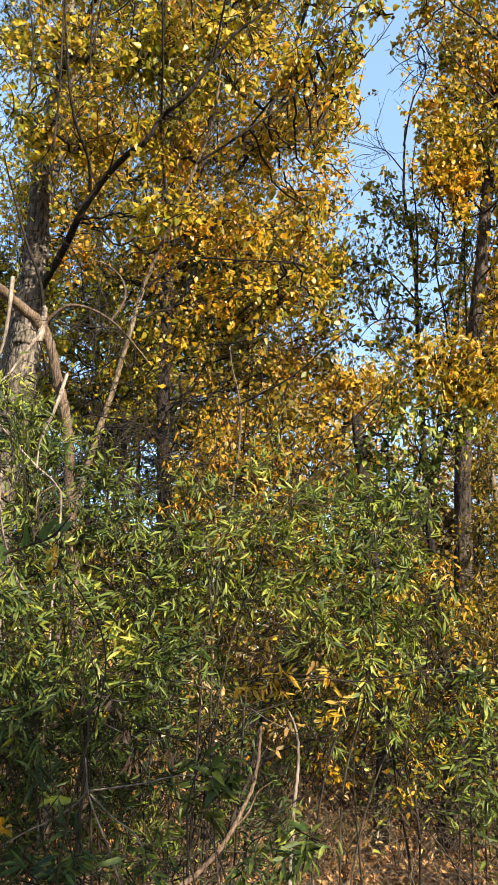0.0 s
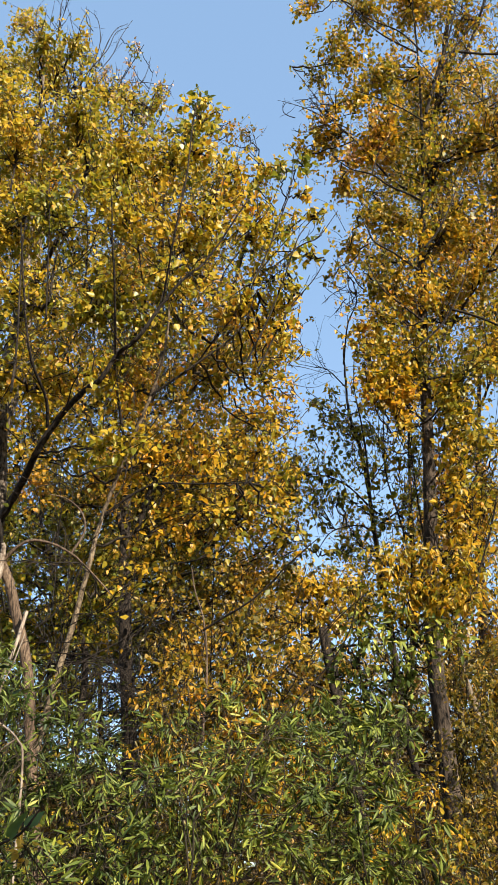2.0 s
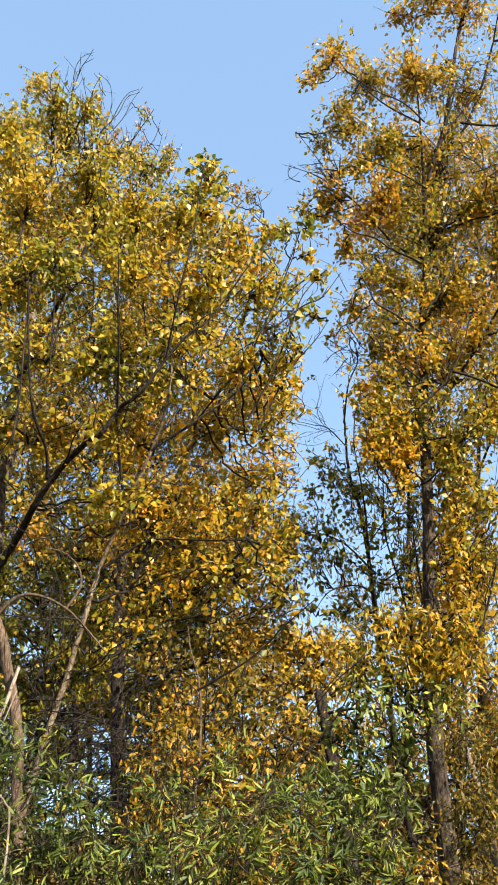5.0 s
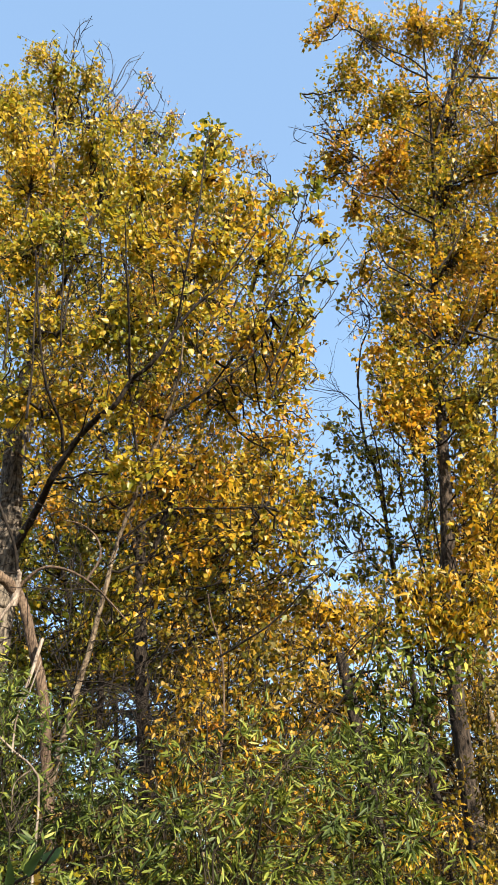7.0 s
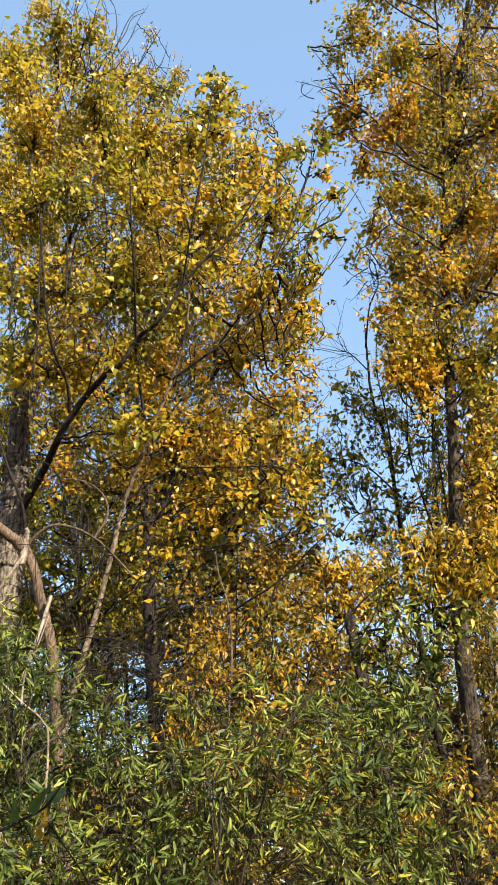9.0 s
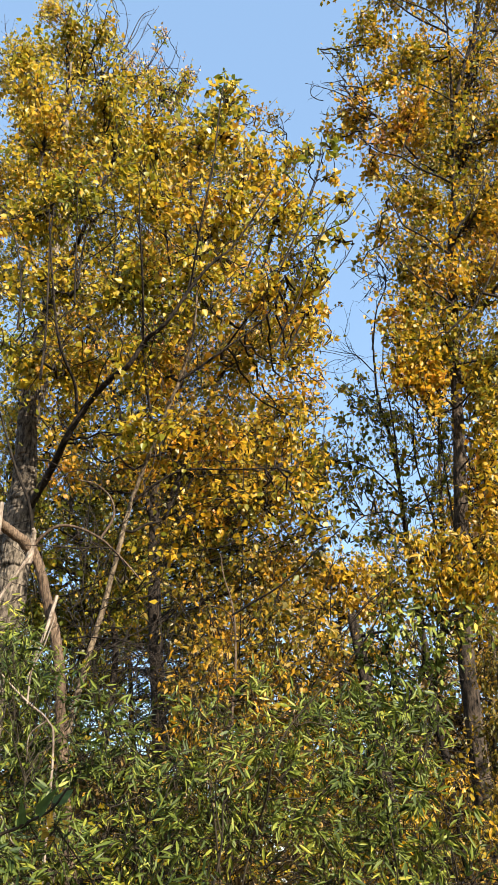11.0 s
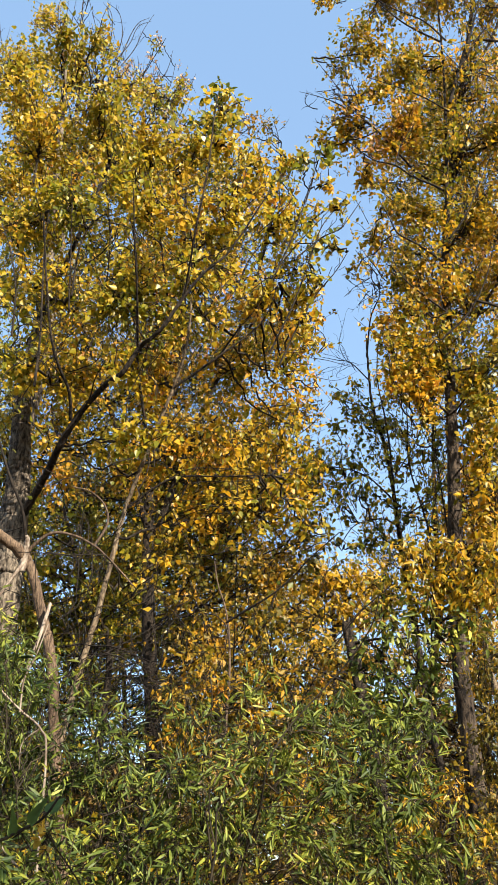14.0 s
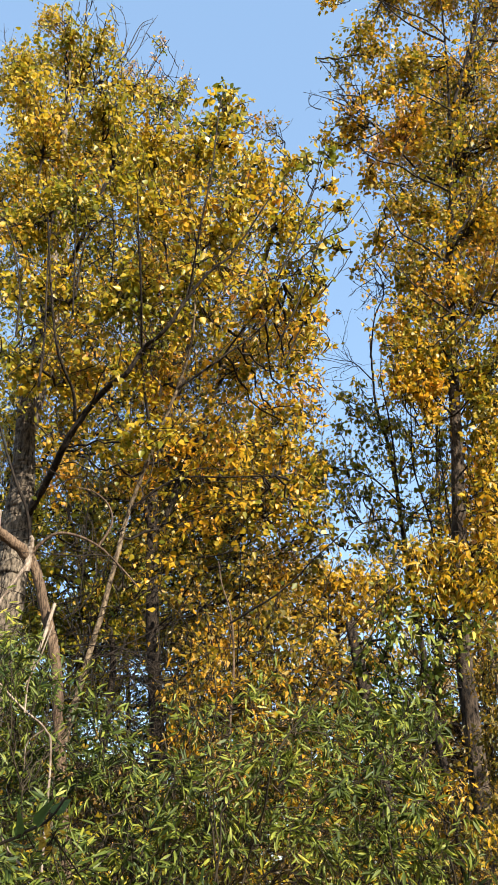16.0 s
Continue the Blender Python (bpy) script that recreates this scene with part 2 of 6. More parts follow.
class Tubes:
    """Many tapered tubes gathered for one mesh."""

    def __init__(self):
        self.v, self.f, self.capped, self.n = [], [], [], 0

    def add(self, line, r0, r1, sides=5, rough=0.0, power=1.0):
        line = np.asarray(line, float)
        k = len(line)
        along = np.gradient(line, axis=0)
        along /= np.linalg.norm(along, axis=1, keepdims=True) + 1e-9
        ref = np.array([0.31, 0.83, 0.11]) if abs(along[:, 2]).mean() > 0.6 else np.array([0.1, 0.2, 1.0])
        a = np.cross(along, ref)
        a /= np.linalg.norm(a, axis=1, keepdims=True) + 1e-9
        b = np.cross(along, a)
        ang = np.arange(sides) * 2 * np.pi / sides
        rad = (r0 + (r1 - r0) * np.linspace(0, 1, k) ** power)[:, None] * np.ones(sides)
        if rough:
            wave = np.sin(ang * 3 + rng.uniform(0, 6)) * 0.5 + np.sin(ang * 5 + rng.uniform(0, 6)) * 0.4
            rad *= 1 + rough * (wave + rng.normal(0, 0.5, (k, sides)))
        ring = line[:, None] + rad[..., None] * (np.cos(ang)[None, :, None] * a[:, None] + np.sin(ang)[None, :, None] * b[:, None])
        i, j = np.arange(k - 1)[:, None] * sides, np.arange(sides)[None]
        q = np.stack([i + j, i + (j + 1) % sides, i + sides + (j + 1) % sides, i + sides + j], -1).reshape(-1, 4)
        self.v.append(ring.reshape(-1, 3))
        self.f.append(q + self.n)
        self.n += k * sides
        self.v.append(line[-1:] + along[-1] * rad[-1].mean())
        j = np.arange(sides)
        tip = np.stack([(k - 1) * sides + j, (k - 1) * sides + (j + 1) % sides, np.full(sides, k * sides), np.full(sides, k * sides)], -1)
        self.capped.append(tip[:, :3] + self.n - k * sides)
        self.n += 1

    def mesh(self, name, mat):
        return mesh_of(name, np.vstack(self.v), [np.vstack(self.f), np.vstack(self.capped)], mat)


LIGHT_SIDE = np.array([0.36, -0.52, 0.66])     # leaves turn their faces towards the open, sunny side


def faces_up(n, loose=0.58):
    return rng.normal(0, loose, (n, 3)) + LIGHT_SIDE


OVATE = (np.array([(0.03, 0, 0), (0.0, 0.25, 0.03), (0.22, 0.42, 0.05), (0.58, 0.27, 0.01), (1.0, 0, -0.12), (0.58, -0.27, 0.01), (0.22, -0.42, 0.05), (0.0, -0.25, 0.03), (0.4, 0, -0.045)]),
         [np.array([(0, 8, 2, 1), (8, 4, 3, 2), (0, 7, 6, 8), (8, 6, 5, 4)])])
LANCE = (np.array([(0, 0, 0), (0.26, 0.105, 0.03), (0.60, 0.10, 0.0), (1.0, 0, -0.13), (0.60, -0.10, 0.0), (0.26, -0.105, 0.03), (0.45, 0, -0.025)]),
         [np.array([(0, 6, 2, 1), (0, 5, 4, 6)]), np.array([(6, 3, 2), (6, 4, 3)])])
KITE = (np.array([(0, 0, 0), (0.36, 0.36, 0.05), (1.0, 0, -0.08), (0.36, -0.36, 0.05)]), [np.array([(0, 2, 1), (0, 3, 2)])])
BROAD = (OVATE[0] * (1, 0.56, 1.1), OVATE[1])
NEEDLE = (KITE[0] * (1, 0.3, 1), KITE[1])
# the same leaves with fewer points, for those joined into crowns
FOLD = [np.array([(0, 3, 2, 1), (0, 5, 4, 3)])]
OVATE_FEW = (np.array([(0.03, 0, -0.03), (0.05, 0.27, 0.04), (0.30, 0.40, 0.05), (0.66, 0.23, 0.02), (1.0, 0, -0.12), (0.66, -0.23, 0.02), (0.30, -0.40, 0.05), (0.05, -0.27, 0.04)]),
             [np.array([(0, 4, 3, 2, 1), (0, 7, 6, 5, 4)])])
DELTA = (np.array([(0.03, 0, -0.03), (0.12, 0.36, 0.05), (0.5, 0.33, 0.03), (1.0, 0, -0.12), (0.5, -0.33, 0.03), (0.12, -0.36, 0.05)]), FOLD)
BROAD_FEW = (np.array([(0.0, 0, -0.03), (0.24, 0.21, 0.05), (0.6, 0.17, 0.03), (1.0, 0, -0.12), (0.6, -0.17, 0.03), (0.24, -0.21, 0.05)]), FOLD)
LANCE_FEW = (np.array([(0, 0, 0), (0.26, 0.092, 0.04), (0.62, 0.082, 0.02), (1.0, 0, -0.13), (0.62, -0.082, 0.02), (0.26, -0.092, 0.04)]), FOLD)


def fewer(shape):
    return OVATE_FEW if shape is OVATE else BROAD_FEW if shape is BROAD else LANCE_FEW if shape is LANCE else shape


def frames_for(at, axis, flat):
    """Turns with x along axis and z near flat."""
    axis = axis / (np.linalg.norm(axis, axis=1, keepdims=True) + 1e-9)
    z = flat - axis * (flat * axis).sum(1, keepdims=True)
    z /= np.linalg.norm(z, axis=1, keepdims=True) + 1e-9
    return np.stack([axis, np.cross(z, axis), z], -1)


def leaf_mesh(name, shape, at, turn, size, mat):
    base, faces = shape
    curl = np.clip(0.7 + rng.normal(0, 0.8, (len(at), 1)), -1.0, 2.2)
    v = np.repeat(base[None], len(at), 0)
    v[:, :, 2] *= curl
    v[:, :, 1] *= rng.uniform(0.75, 1.12, (len(at), 1))
    v = np.einsum("nij,nkj->nki", turn, v) * size[:, None, None] + at[:, None]
    off = (np.arange(len(at)) * len(base))[:, None, None]
    return mesh_of(name, v.reshape(-1, 3), [(f[None] + off).reshape(-1, f.shape[1]) for f in faces], mat)


def leaves_onto(parent, shape, at, axis, flat, size, mat, name="crown", single=0, label=""):
    """Leaves of a plant: the foremost ones as leaves of their own, the rest joined."""
    turn = frames_for(at, axis, flat)
    order = np.argsort(np.hypot(at[:, 0], at[:, 1]))
    one, rest = order[:single], order[single:]
    if single:
        kinds = [leaf_mesh("leaf", shape, np.zeros((1, 3)), np.eye(3)[None], np.ones(1), mat) for _ in range(5)]
        for n, k in enumerate(one):
            ob = new("leaf", kinds[n % 5])
            ob.parent = parent
            ob.matrix_parent_inverse = Matrix.Translation(-parent.location)
            ob.matrix_basis = Matrix.LocRotScale(Vector(at[k]), Matrix(turn[k].tolist()).to_quaternion(), Vector([float(size[k])] * 3))
    part(name, leaf_mesh(name, fewer(shape), at[rest], turn[rest], size[rest], mat), parent, label, "stuff")


def in_ball(n):
    d = rng.normal(size=(n, 3))
    return d / np.linalg.norm(d, axis=1, keepdims=True) * rng.uniform(0.05, 1, (n, 1)) ** 0.4


def scatter(seed, low_left, low_right, top_left, top_right, deep, n, r, dens):
    """Clumps spread at random over a four-cornered stand of leaves, some deeper in it along lines from the camera: rows
    of x, y, z, radius, density.
    """
    q = np.random.default_rng(seed)
    a, b, c, d = (np.array(p) for p in (low_left, low_right, top_left, top_right))
    wide, high = np.linalg.norm(d - c), np.linalg.norm(c - a)
    # camera position, from which each clump is slid outward and scaled
    camera_eye = np.array([0, 0, 1.65])
    spots, rows = [], []
    for _ in range(n):
        tries = [(q.uniform(0, wide), q.uniform(0, high)) for _ in range(12)]
        u, v = max(tries, key=lambda k: min([math.hypot(k[0] - m[0], k[1] - m[1]) for m in spots], default=1))
        spots.append((u, v))
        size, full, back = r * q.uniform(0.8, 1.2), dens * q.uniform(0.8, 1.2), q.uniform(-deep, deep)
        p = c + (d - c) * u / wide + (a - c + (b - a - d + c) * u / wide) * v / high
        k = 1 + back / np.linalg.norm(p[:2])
        p = camera_eye + (p - camera_eye) * k
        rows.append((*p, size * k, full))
    return rows


def boughs(tubes, skeleton, clumps, twigs, per_twig, size, hang=0.5, thick=0.015, twig_r=0.0046, rise=0.25, long_leaf=False, ref=0.4, shoots=5):
    """From the nearest wood below each clump a bough grows into it and splits into twigs; gives the places and turns of the leaves."""
    at, axis, flat, big = [], [], [], []
    for x, y, z, r, dens in clumps:
        c = np.array([x, y, z])
        gap = np.linalg.norm(skeleton - c, axis=1) + 1.2 * np.maximum(skeleton[:, 2] - c[2] + 0.4 * r, 0)
        foot = skeleton[gap.argmin()]
        mid = (foot + c) / 2 + rng.normal(0, 0.12, 3) * np.linalg.norm(c - foot) * 0.5 + (0, 0, -0.06 * np.linalg.norm(c - foot))
        tip = c + (c - foot) / (np.linalg.norm(c - foot) + 1e-6) * r * 0.7 + (0, 0, r * 0.4)
        bough = smooth_line([foot, mid, c, tip], 5)
        bough[1:] += rng.normal(0, 0.02, (len(bough) - 1, 3))
        tubes.add(bough, thick * min(1.6, 0.5 + r), twig_r, 5)
        for _ in range(shoots):
            b = c + rng.normal(0, 0.45, 3) * r
            way = (c - foot) / (np.linalg.norm(c - foot) + 1e-6) * 0.5 + rng.normal(0, 0.35, 3) + (0, 0, 0.8)
            e = b + way / np.linalg.norm(way) * r * rng.uniform(1.1, 1.9)
            line = smooth_line([b, (b + e) / 2 + rng.normal(0, 0.1, 3) * r, e], 3)
            tubes.add(line, twig_r * 1.3, twig_r * 0.5, 3)
            q = int(rng.integers(4, 12) * dens**0.5) + 1
            s = rng.uniform(0.2, 0.97, q) * (len(line) - 1)
            i = np.minimum(s.astype(int), len(line) - 2)
            d = rng.normal(size=(q, 3)) - (0, 0, 0.4)
            d /= np.linalg.norm(d, axis=1, keepdims=True)
            sz = size * rng.uniform(0.5, 1.1, q)
            at.append(line[i] + (line[i + 1] - line[i]) * (s - i)[:, None] + d * (sz * 0.4)[:, None])
            axis.append(d)
            flat.append(faces_up(q))
            big.append(sz)
        n = max(3, int(twigs * dens**0.6 * (r / ref) ** 1.6))
        ends = c + (in_ball(n) * 0.9 + rng.normal(0, 0.42, (n, 3))) * r
        for e in ends:
            k = rng.integers(len(bough) // 4, len(bough))
            b = bough[k]
            m = (b + e) / 2 + (0, 0, rise * np.linalg.norm(e - b) * 0.4) + rng.normal(0, 0.06, 3) * r
            line = smooth_line([b, m, e], 2)
            tubes.add(line, twig_r, twig_r * 0.45, 3)
            q = max(1, int(rng.poisson(per_twig * dens**0.4)))
            s = rng.uniform(0.3, 1.0, q) * (len(line) - 1)
            i = np.minimum(s.astype(int), len(line) - 2)
            p = line[i] + (line[i + 1] - line[i]) * (s - i)[:, None]
            d = rng.normal(size=(q, 3))
            d[:, 2] -= hang * 1.6
            run = (line[-1] - line[0]) / (np.linalg.norm(line[-1] - line[0]) + 1e-6)
            face = faces_up(q)
            if long_leaf:
                up = faces_up(1, 0.45)[0]
                out = np.cross(run, up) / (np.linalg.norm(np.cross(run, up)) + 1e-6)
                d = run * 0.85 + out * np.where(np.arange(q) % 2, 0.65, -0.65)[:, None] + rng.normal(0, 0.26, (q, 3)) - (0, 0, hang * 0.6)
                face = up + rng.normal(0, 0.35, (q, 3))
            d /= np.linalg.norm(d, axis=1, keepdims=True)
            sz = size * rng.uniform(0.55, 1.2, q)
            stalk = 0.08 if long_leaf else 0.45
            at.append(p + d * (sz * stalk)[:, None] + rng.normal(0, (0.06 if long_leaf else 0.5) * size, (q, 3)))
            axis.append(d)
            flat.append(face)
            big.append(sz)
    return np.vstack(at), np.vstack(axis), np.vstack(flat), np.concatenate(big)


def wood(name, line, r0, r1, mat, parent, sides=14, rough=0.05, power=1.0, step=8, label="", wave=0.0, both=False):
    t = Tubes()
    pts = smooth_line(line, step)
    pts[1:-1] += rng.normal(0, r0 * (0.06 if step < 20 else 0.012), (len(pts) - 2, 3))
    if wave:
        u = np.linspace(0, 1, len(pts))[:, None]
        pts += wave * np.sin(u * np.pi) * (np.sin(u * rng.uniform(7, 14, 3) + rng.uniform(0, 6, 3)) * (1, 1, 0.3))
    t.add(pts, r0, r1, sides, rough, power)
    ob = part(name, t.mesh(name, mat), parent, label)
    return (pts, ob) if both else pts


def side_branches(limb, pts, r0, r1, count, reach):
    """Bent side branches along a limb, each a piece of it."""
    for _ in range(count):
        u = rng.uniform(0.25, 0.9)
        b = pts[int(u * (len(pts) - 1))]
        run = pts[min(int(u * (len(pts) - 1)) + 1, len(pts) - 1)] - pts[max(int(u * (len(pts) - 1)) - 1, 0)]
        run = run / (np.linalg.norm(run) + 1e-9)
        d = run + rng.normal(0, 0.6, 3) + (0, 0, 0.25)
        d /= np.linalg.norm(d)
        k = reach * rng.uniform(0.5, 1.1) * (1.15 - u)
        bend = rng.normal(0, 0.08, 3) * k
        r = min(0.011, (r0 + (r1 - r0) * u) * 0.4)
        t = Tubes()
        t.add(smooth_line([b, b + d * k * 0.35 + bend, b + d * k * 0.7 - bend * 0.5, b + d * k + bend * 0.8 + (0, 0, 0.08 * k)], 4), r, 0.0025, 5)
        part("side_branch", t.mesh("side_branch", BARK_TWIG), limb)


def tree(name, label, category, trunk, r0, r1, limbs, crowns, bark, sides=18, single=0, group="", clear=0.0):
    """trunk: line; limbs: (line, r0, r1); crowns: dict(clumps, mat, shape, twigs, per_twig, size, ...)."""
    trunk = rooted(trunk)
    ob = thing(name, label, category, trunk[0], group)
    skel = [wood("trunk", trunk, r0, r1, bark, ob, sides + 10, 0.045, step=34) if r0 > 0.11 and sides > 12 else wood("trunk", trunk, r0, r1, bark, ob, sides)]
    for line, a, b in limbs:
        pts, limb = wood("limb", line, a, b, BARK_DARK if a < 0.05 else bark, ob, 9, 0.04, both=True)
        side_branches(limb, pts, a, b, 5, min(0.9, 42 * a))
        skel.append(pts)
    skel = np.vstack([k[::4] if len(k) > 150 else k for k in skel])
    for c in crowns:
        c = dict(c)
        clumps, mat, shape = c.pop("clumps"), c.pop("mat"), c.pop("shape", OVATE)
        t = Tubes()
        at, axis, flat, big = boughs(t, skel, clumps, **c)
        if clear:    # few leaves on the side of the trunk that faces the clearing
            line = smooth_line(trunk, 8)
            x, y = np.interp(at[:, 2], line[:, 2], line[:, 0]), np.interp(at[:, 2], line[:, 2], line[:, 1])
            stay = (abs(at[:, 0] - x + 0.37 * (at[:, 1] - y)) > 0.16) | (at[:, 1] > y) | (rng.random(len(at)) > clear)
            at, axis, flat, big = at[stay], axis[stay], flat[stay], big[stay]
        part("twig_growth", t.mesh("twig_growth", BARK_TWIG), ob, "thin dark twigs", "stuff")
        leaves_onto(ob, shape, at, axis, flat, big, mat, single=single)
        single = 0
    return ob


# ---- ground ----
rad = np.concatenate([np.linspace(0.4, 30, 70), np.geomspace(33, 2500, 26)])
ang = np.linspace(0, 2 * np.pi, 121)[:-1]
gx, gy = np.outer(rad, np.cos(ang)), np.outer(rad, np.sin(ang))
gz = ground_height(gx, gy) * np.clip(1.5 - rad / 60, 0, 1)[:, None]
gv = np.vstack([[(0, 0, 0)], np.stack([gx, gy, gz], -1).reshape(-1, 3)])
ki, kj = np.arange(len(rad) - 1)[:, None] * 120 + 1, np.arange(120)[None]
gq = np.stack([ki + kj, ki + 120 + kj, ki + 120 + (kj + 1) % 120, ki + (kj + 1) % 120], -1).reshape(-1, 4)
gt = np.stack([np.zeros(120, int), 1 + np.arange(120), 1 + (np.arange(120) + 1) % 120], -1)
ground = tagged(new("ground", mesh_of("ground", gv, [gq, gt], soil)), "brown woodland soil under fallen leaves", "ground", kind="structure")

# fallen leaves
n = 32000
lx, ly = rng.uniform(-3.5, 4.5, n), rng.uniform(5.5, 13.5, n)
lx[:8000], ly[:8000] = rng.uniform(-8, 8, 8000), 3 + 19 * rng.uniform(0, 1, 8000)
la = np.stack([lx, ly, ground_height(lx, ly) + rng.uniform(0.005, 0.07, n)], -1)
lt = frames_for(la, rng.normal(size=(n, 3)) * (1, 1, 0.55), rng.normal(0, 0.8, (n, 3)) + (0, 0, 1))
tagged(new("leaf_litter", leaf_mesh("leaf_litter", BROAD_FEW, la, lt, rng.uniform(0.045, 0.10, n), LEAF_LITTER)),
       "brown and orange fallen leaves covering the ground", "fallen leaves", kind="stuff")

# the uppermost leaves of the litter
loose = [leaf_mesh("leaf", BROAD, np.zeros((1, 3)), np.eye(3)[None], np.ones(1), LEAF_LITTER) for _ in range(6)]
for k in range(280):
    x, y = rng.uniform(-0.4, 2.6), rng.uniform(6.6, 9.8)
    at = np.array([[x, y, float(ground_height(x, y)) + rng.uniform(0.05, 0.09)]])
    turn = frames_for(at, rng.normal(size=(1, 3)) * (1, 1, 0.5), rng.normal(0, 0.7, (1, 3)) + (0, 0, 1))[0]
    ob = new("leaf", loose[k % 6])
    ob.parent = ground
    ob.matrix_basis = Matrix.LocRotScale(Vector(at[0]), Matrix(turn.tolist()).to_quaternion(), Vector([rng.uniform(0.06, 0.11)] * 3))

# thinner leaf fall in the clearing
n = 9000
lx, ly = rng.uniform(-8, 8, n), rng.uniform(-8, 3.1, n)
la = np.stack([lx, ly, ground_height(lx, ly) + rng.uniform(0.005, 0.04, n)], -1)
lt = frames_for(la, rng.normal(size=(n, 3)) * (1, 1, 0.3), rng.normal(0, 0.5, (n, 3)) + (0, 0, 1))
tagged(new("leaf_litter", leaf_mesh("leaf_litter", BROAD_FEW, la, lt, rng.uniform(0.04, 0.09, n), LEAF_LITTER)),
       "scattered brown fallen leaves on the trodden clearing", "fallen leaves", kind="stuff")

